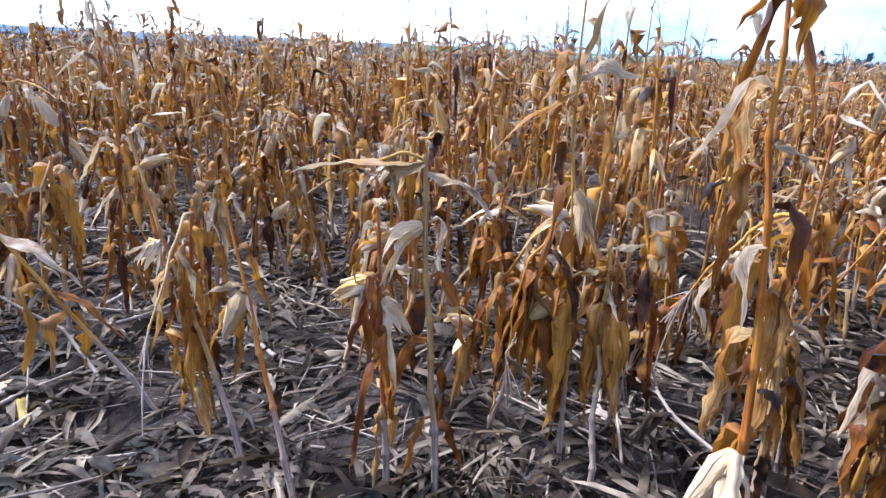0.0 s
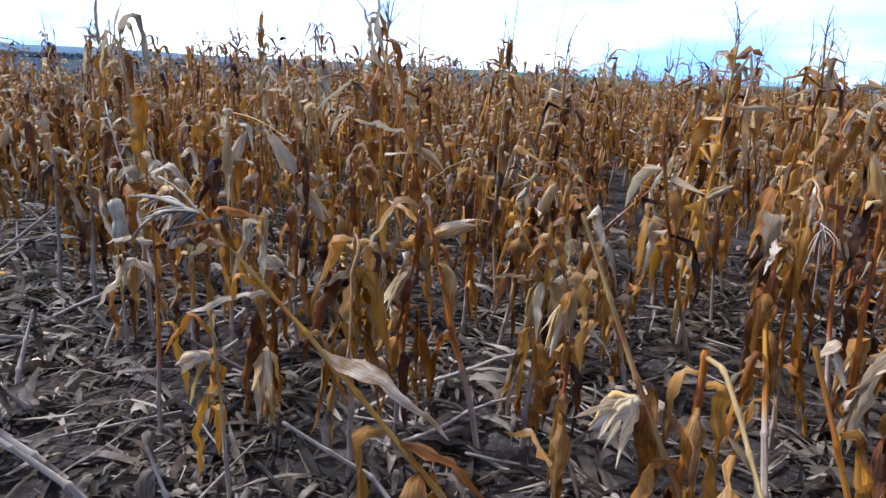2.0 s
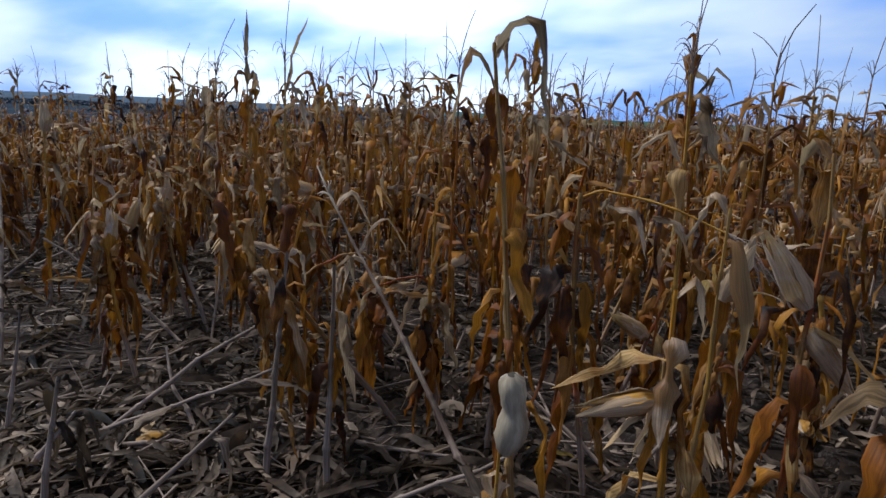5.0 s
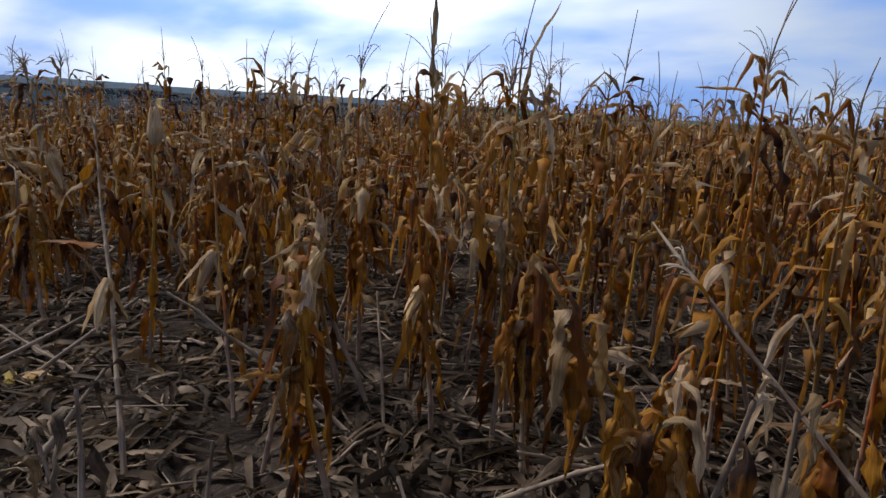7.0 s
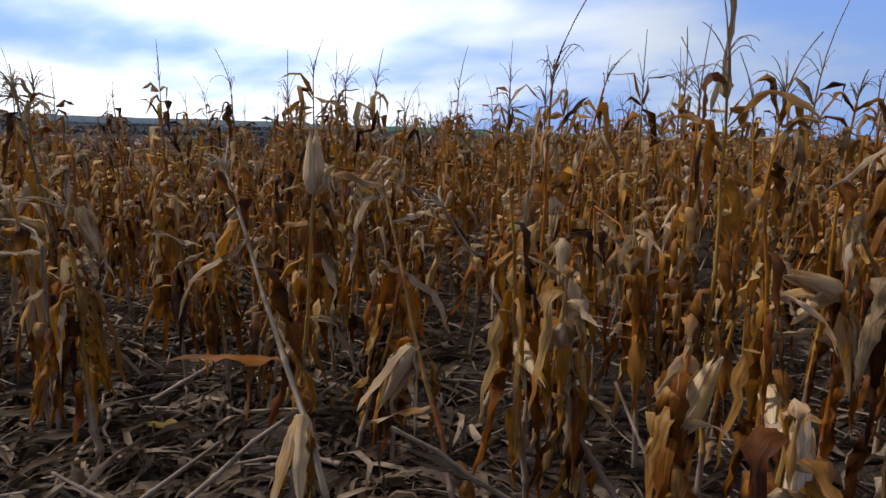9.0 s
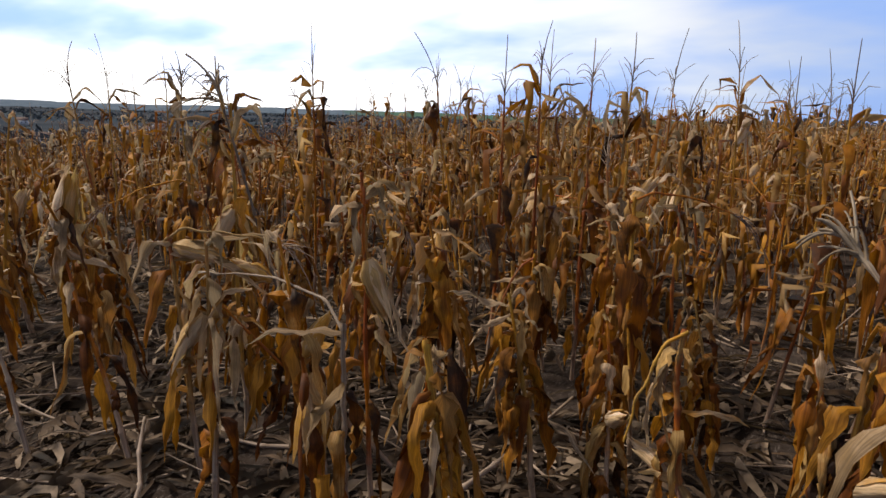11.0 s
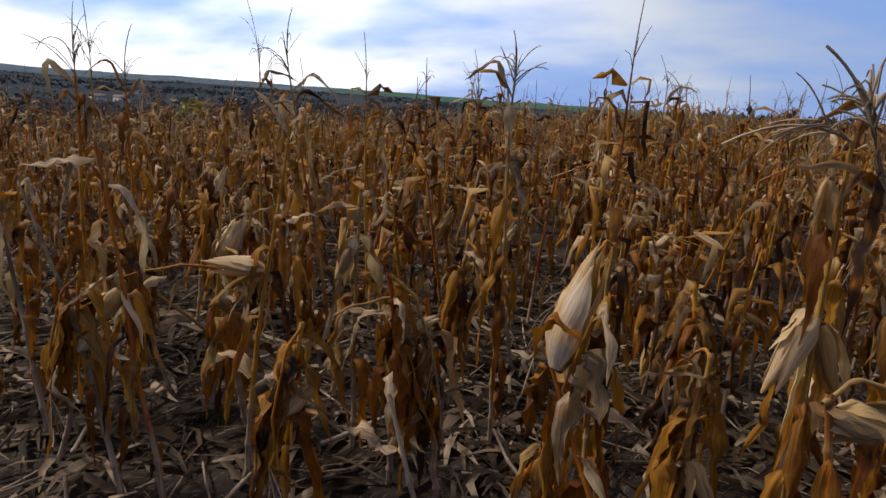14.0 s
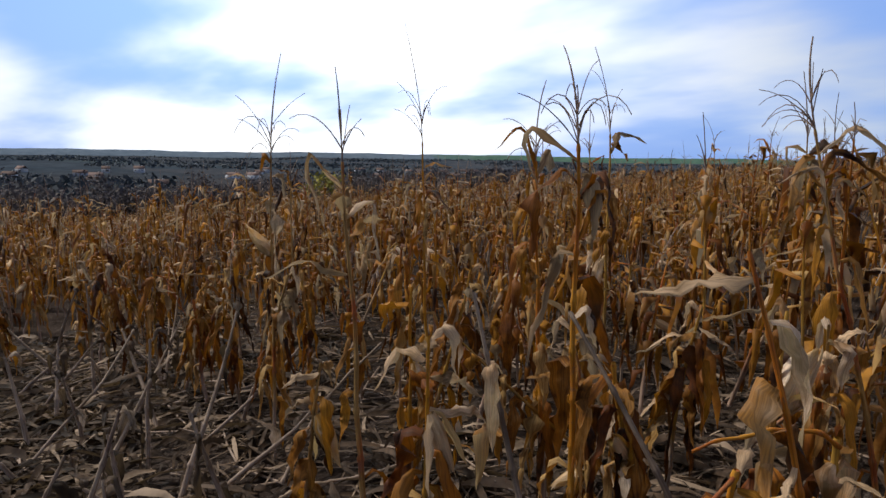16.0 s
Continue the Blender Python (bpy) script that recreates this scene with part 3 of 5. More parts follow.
def random_plant(seed, detail):
    """One of the field's many habits: whole with its tassel, snapped with the top hanging, or snapped off."""
    rng = np.random.default_rng(seed + 5000)
    kind = rng.random()
    lean = rng.normal(0, 0.11, 2) * (3.0 if rng.random() < 0.25 else 1)
    bow = rng.normal(0, 0.05, 2)
    leaves = int(rng.integers(14, 22)) if detail == 0 else int(rng.integers(11, 16)) if detail == 1 else int(rng.integers(6, 9)) if detail == 2 else 5
    bare = rng.choice([0.08, 0.2, 0.36])
    if kind < (0.18 if detail == 0 else 0.27):
        return corn_pieces(seed, rng.uniform(1.36, 1.68), detail, lean, bow, leaves=leaves + 1, tassel_size=rng.uniform(0.22, 0.36), bare=bare)
    if kind < 0.64:
        return corn_pieces(seed, 1.6, detail, lean, bow, broken=rng.uniform(0.7, 1.12), top_az=rng.uniform(0, 6.28), top_el=rng.uniform(-1.3, 0.15), top_len=rng.uniform(0.3, 0.6), leaves=leaves, tassel=rng.random() < 0.55, bare=bare)
    return corn_pieces(seed, rng.uniform(0.75, 1.15), detail, lean * 1.3, bow, tassel=False, leaves=leaves, bare=bare * 0.6)


def make_plant(pieces, label, where=None):
    """A plant as a thing: an Empty at its foot that parents its parts."""
    root = tagged(new("corn_plant"), label, "corn plant", "standing corn plants")
    made = []
    for name, piece, mat, parent in pieces:
        made.append(part(name, piece, mat, root if parent is None else made[parent]))
    if where is not None:
        root.matrix_basis = where
    return root


# ---- the lie of the land ----
def land(x, y):
    """Height of the ground: a level field that falls away to the west, a wooded valley, and low hills behind it."""
    x, y = np.asarray(x, float), np.asarray(y, float)
    u = -x - 17 - 0.2 * np.maximum(y, -20)
    soft = np.log1p(np.exp(np.clip(u / 2.5, -40, 40))) * 2.5
    soft = np.where(u > 110, u, soft)
    z = -0.10 * np.minimum(soft, 100) - 0.05 * np.clip(soft - 60, 0, 330)
    r = np.hypot(x, y)
    far = np.clip((r - 260) / 2800, 0, 1)
    az = np.arctan2(-x, y)
    ridge = -20 + 3.0 * np.sin(az * 9 + 1) + 2.5 * np.sin(az * 23) + 1.2 * np.sin(az * 61 + 2)
    return z + (ridge - z) * (far ** 1.5 * (3 - 2 * far ** 1.5))


def axis_steps(lo, hi, fine, end, grow=1.13):
    mid = np.arange(lo, hi, fine)
    step, a, left = fine, lo, []
    while a > -end:
        step *= grow
        a -= step
        left.append(a)
    step, b, right = fine, mid[-1], []
    while b < end:
        step *= grow
        b += step
        right.append(b)
    return np.concatenate([left[::-1], mid, right])


ROW_FIRST, ROW_GAP = 1.42, 0.69


def micro(x, y):
    """Small relief of the soil: ridged along the rows, with clods."""
    rows = 0.016 * np.cos((y - ROW_FIRST) / ROW_GAP * 2 * np.pi)
    clods = 0.012 * np.sin(x * 7.3 + 2.1 * np.sin(y * 5.1)) * np.sin(y * 8.7 + 1.7 * np.sin(x * 4.3)) + 0.007 * np.sin(x * 19 + y * 13) * np.sin(y * 23 - x * 11)
    return (rows + clods) * np.exp(-np.hypot(x + 6, y) / 60)


def build_ground():
    xs, ys = axis_steps(-20.0, 2.0, 0.085, 4600), axis_steps(-0.6, 5.0, 0.085, 4600)
    gx, gy = np.meshgrid(xs, ys)
    z = land(gx, gy) + micro(gx, gy)
    near = (np.abs(gx + 9) < 14) & (np.abs(gy - 2) < 6)
    rng = np.random.default_rng(3)
    z += np.where(near, rng.normal(0, 0.004, z.shape), 0)
    pts = np.stack([gx, gy, z], -1).reshape(-1, 3)
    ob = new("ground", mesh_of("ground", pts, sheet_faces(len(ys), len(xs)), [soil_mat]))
    tagged(ob, "dark grey-brown field soil strewn with straw", "ground", kind="structure")


build_ground()


# ---- the plants that the walk passes ----
TAKEN = []       # places of plants set one by one: the sown rows leave them room


def set_plant(label, x, y, seed, height, turn=0.0, weathered=False, **habit):
    """A single plant of known place and habit; a weathered one has a grey stalk."""
    TAKEN.append((x, y))
    habit.setdefault("leaf_scale", 1.0)
    pieces = corn_pieces(seed, height, **habit)
    if weathered:
        pieces = [(name, piece, fallen_mat if mat is stalk_mat else mat, parent) for name, piece, mat, parent in pieces]
    make_plant(pieces, label, pose(x, y, float(land(x, y)), 0, 0, turn))


LEFT, RIGHT, NEAR, AWAY = radians(217), radians(37), radians(-53), radians(127)
SNAPPED = "snapped dry corn stalk with a pale husked ear"
HANGING = "dry corn stalk hung with long rust-orange leaves"
TASSELED = "tall dry corn plant with a spread tassel"
LEANING = "dry corn stalk leaning over between the rows"
BARE = "bare grey corn stalk with few torn leaves"

set_plant("dry corn stalk with an open pale yellow husk", -1.25, 1.61, 11, 1.12, lean=(-0.08, 0), tassel=False, leaves=12, ears=[(0.80, LEFT, -0.35, 0.7), (0.74, RIGHT, -0.9, 0.4)], ear_size=0.85)
set_plant("yellow corn stalk whose snapped top points sideways", -1.10, 1.70, 12, 1.5, lean=(-0.14, 0), broken=1.20, top_az=LEFT, top_el=-0.25, top_len=0.40, tassel=False, leaves=11, ears=[(0.98, LEFT, -0.35, 0.4)], ear_size=1.05, blades=[(1.19, LEFT, 0.46, 0.05, -0.02, 0.25, 0.5, 1), (1.19, LEFT, 0.26, 0.085, -0.25, 0.9, 0.5, 1)])
set_plant("tall dry corn plant with two pale ears", -0.86, 2.20, 13, 1.70, lean=(-0.14, 0), leaves=13, ears=[(0.98, LEFT, 0.2, 0.6), (1.08, RIGHT, -1.2)], ear_size=0.97, top_leaves=2, blades=[(1.45, RIGHT, 0.42, 0.05, 1.45, 0.5, 0.5, 1), (1.42, LEFT, 0.36, 0.04, -0.5, 0.3, 0.4, 0)])
set_plant("tall dry corn plant wrapped in hanging brown leaves", -0.06, 1.45, 14, 1.72, lean=(-0.13, 0), leaves=16, leaf_scale=0.78, ears=[(0.75, LEFT, -1.1)], blades=[(1.5, LEFT, 0.26, 0.045, 0.5, 1.6, 0.2, 1), (1.2, LEFT, 0.22, 0.045, 0.2, 1.9, 0.1, 1)], tassel_size=0.35, top_leaves=2)
set_plant("yellow leaning corn stalk with a pale hanging husk", -1.42, 1.34, 15, 1.0, lean=(-0.42, 0.05), tassel=False, leaves=3, ears=[(0.70, LEFT, -1.15, 0.6)], ear_size=1.1, blades=[(0.72, LEFT, 0.16, 0.05, 0.3, 0.8, 0.3, 1), (0.7, LEFT, 0.30, 0.05, -0.4, 0.9, 0.3, 0)])
set_plant("reddish leaning corn stalk with a white open husk", -1.72, 1.36, 16, 1.18, lean=(-0.65, 0), tassel=False, leaves=4, ears=[(0.80, LEFT, -0.6, 0.9)], ear_size=0.72, blades=[(0.8, LEFT, 0.17, 0.05, 0.0, 0.5, 0.5, 1)])
set_plant(HANGING, -3.42, 1.83, 17, 1.0, lean=(0.14, 0), tassel=False, leaves=20, ears=[(0.75, LEFT, -1.2)], leaf_scale=0.9, blades=[(0.98, LEFT, 0.4, 0.055, 0.8, 2.0, 0.2, 1)])
set_plant(HANGING, -2.94, 2.10, 18, 0.95, tassel=False, leaves=18, ears=[(0.72, LEFT, -1.3)], leaf_scale=0.9)
set_plant("leaning yellow corn stalk with its tassel drooping sideways", -2.30, 1.38, 19, 1.06, lean=(-1.08, -0.42), bow=(0.1, 0.05), leaves=5, bare=0.1, ears=[], tassel_size=0.34, leaf_scale=1.0, tassel_way=(radians(200), 0.12), top_leaves=2, blades=[(0.72, radians(25), 0.46, 0.07, -0.35, 0.25, 0.4, 1), (0.98, radians(190), 0.22, 0.05, 0.2, 0.8, 0.3, 1), (0.86, LEFT, 0.26, 0.055, 0.05, 0.5, 0.5, 1), (0.50, radians(30), 0.40, 0.06, -0.2, 0.6, 0.4, 0), (0.42, NEAR, 0.34, 0.07, 0.1, 1.5, 0.3, 0)], bushy=2.2)
set_plant("tall corn plant with dark crumpled leaves at its top", -1.97, 2.92, 20, 1.66, lean=(-0.03, 0), leaves=12, tassel_size=0.18, ears=[(1.10, LEFT, 1.25, 0.1)], ear_size=1.1, top_leaves=5)
TAKEN.append((-4.82, 1.30))
root = make_plant(corn_pieces(21, 0.62, tassel=False, leaves=3, ears=[], thick=0.0125), "short corn stalk topped by a whitish waisted ear", pose(-4.82, 1.30, 0))
for piece in [o for o in root.children if o.name.startswith("leaf")][-1:]:
    bpy.data.objects.remove(piece)
part("silky_ear", silky_ear(0.225, 0.046, 4), silk_mat, root, "whitish skin-tight ear, drawn in at its waist").matrix_basis = pose(0, 0, 0.60, 4, 3, 40)
set_plant(SNAPPED, -4.33, 1.99, 22, 1.36, lean=(-0.03, 0), tassel=False, leaves=11, ears=[(0.96, LEFT, 1.0, 0.15), (0.90, RIGHT, -0.9)], ear_size=1.2)
set_plant(TASSELED, -4.93, 2.60, 23, 1.60, lean=(-0.04, 0), leaves=9, tassel_size=0.30, blades=[(1.5, LEFT, 0.2, 0.035, 0.7, 1.6, 0.3, 1), (1.42, RIGHT, 0.2, 0.035, 1.0, 0.3, 0.5, 1)])
set_plant(TASSELED, -6.30, 2.82, 24, 1.62, leaves=10, tassel_size=0.32)
set_plant("tall corn stalk with a bleached leaf folded over", -4.84, 1.47, 25, 1.60, lean=(-0.24, 0), tassel=False, leaves=9, ears=[], blades=[(1.58, RIGHT, 0.5, 0.06, 1.2, 2.7, 0.25, 1), (1.5, LEFT, 0.35, 0.045, 1.2, 2.6, 0.3, 1)])
set_plant(LEANING, -3.03, 1.93, 26, 1.66, lean=(-0.7, 0), tassel=False, leaves=6, ears=[(0.85, RIGHT, 0.4)], blades=[(1.5, LEFT, 0.5, 0.05, 1.4, 0.4, 0.6, 1)])
set_plant("dry corn stalk with a pinkish ear and orange leaf", -4.50, 1.50, 27, 1.05, tassel=False, leaves=8, ears=[(0.80, LEFT, -0.2)], blades=[(0.9, LEFT, 0.3, 0.07, 0.1, 0.7, 0.3, 0)])
set_plant(BARE, -6.00, 1.40, 28, 0.92, weathered=True, lean=(0.15, 0), tassel=False, leaves=2, ears=[])
set_plant(LEANING, -4.88, 1.56, 29, 1.05, weathered=True, lean=(-1.25, 0.3), leaves=3, ears=[], tassel_size=0.18, bushy=1.7)
set_plant(BARE, -5.77, 1.52, 30, 0.86, weathered=True, tassel=False, leaves=3, ears=[])
set_plant(SNAPPED, -4.52, 1.72, 31, 1.22, tassel=False, leaves=6, ears=[(1.0, RIGHT, 1.2)])
set_plant("leaning corn stalk with a pale split ear", -8.02, 1.60, 32, 1.25, lean=(-0.60, 0.26), tassel=False, leaves=8, bare=0.1, ears=[(0.72, LEFT, -1.15, 0.4)], ear_size=1.15, blades=[(1.22, LEFT, 0.24, 0.06, 0.4, 0.6, 0.5, 1), (0.95, RIGHT, 0.3, 0.05, -0.5, 0.6, 0.4, 1)])
set_plant(LEANING, -7.86, 1.03, 33, 1.24, weathered=True, lean=(-1.0, 0.36), leaves=6, bare=0.1, ears=[(0.66, NEAR, -1.25, 0.5)], ear_size=1.0, tassel_size=0.21, top_leaves=2, blades=[(1.08, LEFT, 0.34, 0.05, -0.6, 0.6, 0.5, 1), (0.78, LEFT, 0.34, 0.055, 0.15, 0.4, 0.5, 0)], bushy=1.7)
set_plant("corn stalk topped by one upright pale ear", -8.83, 1.60, 34, 1.24, lean=(0.12, 0), tassel=False, leaves=9, ears=[(1.2, AWAY, 1.5)], ear_size=1.06)
set_plant("tall corn plant with bleached upright leaf and tassel", -7.58, 2.39, 35, 1.60, lean=(-0.06, 0), leaves=10, tassel_size=0.33, blades=[(1.55, AWAY, 0.45, 0.05, 1.55, 0.2, 0.5, 1), (1.6, LEFT, 0.26, 0.06, 0.9, 2.4, 0.2, 0)])
set_plant("tall corn plant with leaves arching at its top", -7.66, 2.85, 36, 1.52, lean=(0.15, 0), leaves=10, tassel_size=0.35, blades=[(1.5, LEFT, 0.42, 0.05, 1.25, 2.4, 0.4, 0), (1.5, RIGHT, 0.36, 0.055, 1.2, 2.6, 0.25, 0)])
set_plant(TASSELED, -7.03, 2.24, 37, 1.62, leaves=10, tassel_size=0.30, blades=[(1.5, RIGHT, 0.42, 0.045, 1.35, 0.3, 0.5, 1)])
set_plant(TASSELED, -8.36, 2.57, 38, 1.58, lean=(0.04, 0), leaves=10, tassel_size=0.35, blades=[(1.4, RIGHT, 0.24, 0.035, 0.9, 0.2, 0.5, 0)])
set_plant(SNAPPED, -8.22, 2.55, 39, 1.12, tassel=False, leaves=9, ears=[(1.0, NEAR, -1.3)], ear_size=1.01)
set_plant(LEANING, -7.62, 2.10, 40, 1.10, weathered=True, lean=(-0.85, 0), leaves=3, ears=[], tassel_size=0.19, bushy=1.7)
set_plant("leaning corn stalk bearing a large upright pale ear", -11.28, 1.46, 41, 0.98, lean=(-0.45, 0), tassel=False, leaves=11, ears=[(0.95, RIGHT, 1.32, 0.12)], ear_size=1.4, leaf_scale=1.1)
set_plant("corn plant with two hanging pale ears and an arched tassel", -11.20, 1.98, 42, 1.50, lean=(-0.04, 0), tassel_size=0.34, bushy=1.3, tassel_way=(LEFT, 0.45), leaves=12, ears=[(1.06, LEFT, -1.1), (1.04, RIGHT, -1.2)], ear_size=1.15, top_leaves=3)
set_plant("snapped corn plant with its tassel bent sideways", -11.02, 1.60, 43, 1.5, lean=(-0.2, 0), broken=0.98, top_az=RIGHT, top_el=0.05, top_len=0.42, leaves=9, ears=[(0.95, RIGHT, -0.2)], ear_size=1.06, tassel_size=0.3, blades=[(0.96, RIGHT, 0.5, 0.07, 0.15, 0.4, 0.6, 1), (0.93, RIGHT, 0.45, 0.08, -0.1, 0.6, 0.5, 1), (0.90, RIGHT, 0.4, 0.07, 0.2, 0.9, 0.4, 1), (0.97, NEAR, 0.4, 0.06, 0.2, 0.8, 0.4, 1)])
set_plant("corn stalk with a split yellow ear", -10.73, 1.43, 44, 1.04, tassel=False, leaves=10, ears=[(0.80, LEFT, -1.0)], ear_size=0.97, blades=[(0.76, LEFT, 0.18, 0.05, 1.0, 0.3, 0.5, 1)])
set_plant("corn stalk with several husked ears and yellow leaves", -10.20, 1.47, 45, 1.08, lean=(-0.2, 0), tassel=False, leaves=11, ears=[(0.72, RIGHT, 1.1), (0.66, RIGHT, -1.2), (0.6, NEAR, -1.35)], ear_size=1.01)
set_plant("snapped corn stalk whose top lies level with its tassel", -10.12, 1.46, 46, 1.7, weathered=True, broken=0.86, top_az=radians(172), top_el=0.12, top_len=0.72, leaves=7, ears=[], tassel_size=0.26, bushy=1.5, blades=[(0.85, radians(200), 0.36, 0.05, 0.0, 0.5, 0.5, 1)])
set_plant("straight corn stalk with a pale leaf at its tip", -13.08, 1.80, 47, 1.42, lean=(0.14, 0.08), tassel=False, leaves=9, ears=[(0.88, LEFT, 0.1, 0.5)], ear_size=1.15, blades=[(1.4, LEFT, 0.2, 0.05, 1.2, 0.4, 0.5, 1), (1.36, RIGHT, 0.16, 0.05, 0.6, 1.4, 0.4, 1)])
set_plant("corn stalk bearing a large orange-tinted ear", -13.66, 2.10, 48, 1.06, lean=(0.06, 0), tassel=False, leaves=12, ears=[(0.76, RIGHT, 1.2, 0.15)], ear_size=1.4)
set_plant(BARE, -11.72, 1.27, 49, 0.86, weathered=True, lean=(-0.3, 0), tassel=False, leaves=3, ears=[])
set_plant(TASSELED, -13.32, 2.62, 50, 1.60, lean=(-0.33, 0), leaves=10, tassel_size=0.43)
set_plant(TASSELED, -14.55, 2.36, 51, 1.50, lean=(-0.1, 0), leaves=10, tassel_size=0.43)
set_plant("thin tall corn plant with one leaf hooked over", -15.92, 1.94, 52, 1.55, leaves=7, tassel_size=0.53, top_leaves=1, thick=0.011, blades=[(1.53, LEFT, 0.16, 0.04, 1.1, 2.6, 0.35, 0)])
set_plant("tall corn plant with pale leaves arching at the tassel", -12.40, 2.60, 53, 1.60, lean=(-0.06, 0), leaves=12, tassel_size=0.30, bushy=1.3, top_leaves=2, blades=[(1.56, LEFT, 0.34, 0.05, 1.2, 1.9, 0.45, 1), (1.52, LEFT, 0.30, 0.045, 1.3, 1.4, 0.5, 1)])
set_plant(LEANING, -10.60, 1.89, 54, 1.52, weathered=True, lean=(-0.6, 0), leaves=8, ears=[(0.8, LEFT, 0.5)], tassel_size=0.26, blades=[(1.35, LEFT, 0.3, 0.05, 0.8, 1.0, 0.5, 1)], bushy=1.7)
set_plant("tall corn plant with dark leaves and a pale ear", -10.56, 3.82, 55, 1.66, leaves=12, lean=(-0.06, 0), ears=[(1.08, LEFT, -1.3), (1.0, RIGHT, -1.2)], ear_size=1.2, tassel_size=0.34, top_leaves=5)
set_plant(TASSELED, -10.76, 3.18, 56, 1.60, lean=(-0.22, 0), leaves=10, tassel_size=0.32)
set_plant(HANGING, -14.95, 1.92, 57, 1.0, tassel=False, leaves=14, ears=[(0.7, RIGHT, -1.2)], leaf_scale=1.1)
set_plant(BARE, -13.93, 1.50, 58, 1.12, weathered=True, lean=(-0.32, 0), tassel=False, leaves=4, ears=[], blades=[(0.42, RIGHT, 0.4, 0.06, 0.1, 0.7, 0.4, 1)])
set_plant(HANGING, -13.20, 1.50, 59, 1.30, lean=(-0.36, 0), tassel=False, leaves=10, ears=[(0.8, LEFT, -1.0)])
set_plant("thin bent corn stalk arching over", -13.28, 1.40, 60, 1.12, weathered=True, lean=(-0.66, 0), bow=(0.3, 0), tassel=False, leaves=2, ears=[])
set_plant("snapped corn stalk hung with orange leaves", -2.62, 1.83, 61, 0.95, tassel=False, leaves=16, ears=[(0.8, LEFT, -1.3)], leaf_scale=0.9)
set_plant("tall corn plant with a forked leaf under its tassel", -3.83, 2.12, 62, 1.58, leaves=10, tassel_size=0.40, top_leaves=1, blades=[(1.46, LEFT, 0.40, 0.05, 1.25, 0.3, 0.5, 1), (1.4, LEFT, 0.4, 0.03, 0.2, 0.5, 0.5, 0), (1.3, LEFT, 0.42, 0.045, 0.9, 1.6, 0.4, 1)])
set_plant("tall corn plant with two drooping leaves at its top", -7.32, 3.45, 63, 1.58, leaves=8, tassel=True, tassel_size=0.22, blades=[(1.56, LEFT, 0.3, 0.045, 1.0, 2.2, 0.35, 0), (1.56, RIGHT, 0.3, 0.045, 0.8, 2.1, 0.35, 0)])
set_plant(TASSELED, -14.10, 1.78, 64, 1.55, leaves=7, tassel_size=0.43, ears=[])
set_plant(TASSELED, -14.70, 1.48, 65, 1.5, lean=(-0.14, 0), leaves=5, tassel_size=0.46, ears=[])
set_plant(HANGING, -14.42, 1.46, 66, 0.98, tassel=False, leaves=12, ears=[(0.75, RIGHT, -1.2)], leaf_scale=1.1)
set_plant("snapped corn stalk with white leaves drooping at its top", -4.02, 1.09, 67, 1.08, lean=(0.02, 0), tassel=False, leaves=4, bare=0.25, ears=[], thick=0.011, blades=[(1.07, LEFT, 0.17, 0.06, 0.3, 1.3, 0.5, 1), (1.07, RIGHT, 0.24, 0.06, 0.5, 1.5, 0.35, 1), (0.82, LEFT, 0.2, 0.05, 0.1, 0.5, 0.5, 1), (0.80, RIGHT, 0.26, 0.06, 0.3, 1.1, 0.5, 0)])
set_plant("low corn stalk with a pale bud and yellow leaves", -3.44, 1.06, 68, 0.66, lean=(-0.12, 0), tassel=False, leaves=3, ears=[(0.52, LEFT, -0.3, 0.3)], ear_size=0.72, thick=0.011, blades=[(0.6, LEFT, 0.3, 0.05, 0.9, 2.0, 0.3, 0)])
set_plant("straight yellow corn stalk with a white leaf and ear", -10.20, 1.67, 69, 1.24, lean=(-0.06, 0), tassel=False, leaves=8, ears=[(1.02, RIGHT, -1.25, 0.2)], ear_size=1.2, thick=0.011, blades=[(1.22, RIGHT, 0.2, 0.07, 0.9, 1.6, 0.4, 1), (1.2, LEFT, 0.16, 0.05, 0.0, 1.2, 0.4, 1)])
set_plant(HANGING, -15.08, 1.46, 70, 0.80, lean=(0.12, 0), tassel=False, leaves=10, ears=[(0.62, RIGHT, -1.2)], blades=[(0.78, LEFT, 0.16, 0.05, -0.1, 0.7, 0.5, 1)])
set_plant(TASSELED, -4.98, 4.45, 71, 1.62, leaves=10, tassel_size=0.32)
set_plant(TASSELED, -5.08, 5.55, 72, 1.66, leaves=9, tassel_size=0.36)
set_plant("tall corn plant with a dark leaf folded beside its tassel", -5.75, 2.73, 73, 1.60, leaves=11, tassel_size=0.26, blades=[(1.58, AWAY, 0.26, 0.05, 1.45, 0.2, 0.5, 0)])
set_plant(TASSELED, -6.32, 4.10, 74, 1.62, leaves=10, tassel_size=0.30)
set_plant("tall corn plant with two dark leaves drooping at its top", -5.86, 3.86, 75, 1.55, leaves=10, tassel=False, blades=[(1.52, LEFT, 0.3, 0.05, 1.3, 2.4, 0.3, 0), (1.54, RIGHT, 0.28, 0.05, 1.2, 2.5, 0.3, 0)])
set_plant(TASSELED, -1.79, 3.67, 76, 1.62, leaves=10, tassel_size=0.36, blades=[(1.5, RIGHT, 0.36, 0.04, 0.8, 1.8, 0.35, 1)])
set_plant("tall corn plant with a crown of dark drooping leaves", -9.69, 3.45, 77, 1.46, leaves=10, tassel_size=0.26, top_leaves=7)
set_plant(TASSELED, -12.34, 4.94, 78, 1.60, leaves=9, tassel_size=0.34)
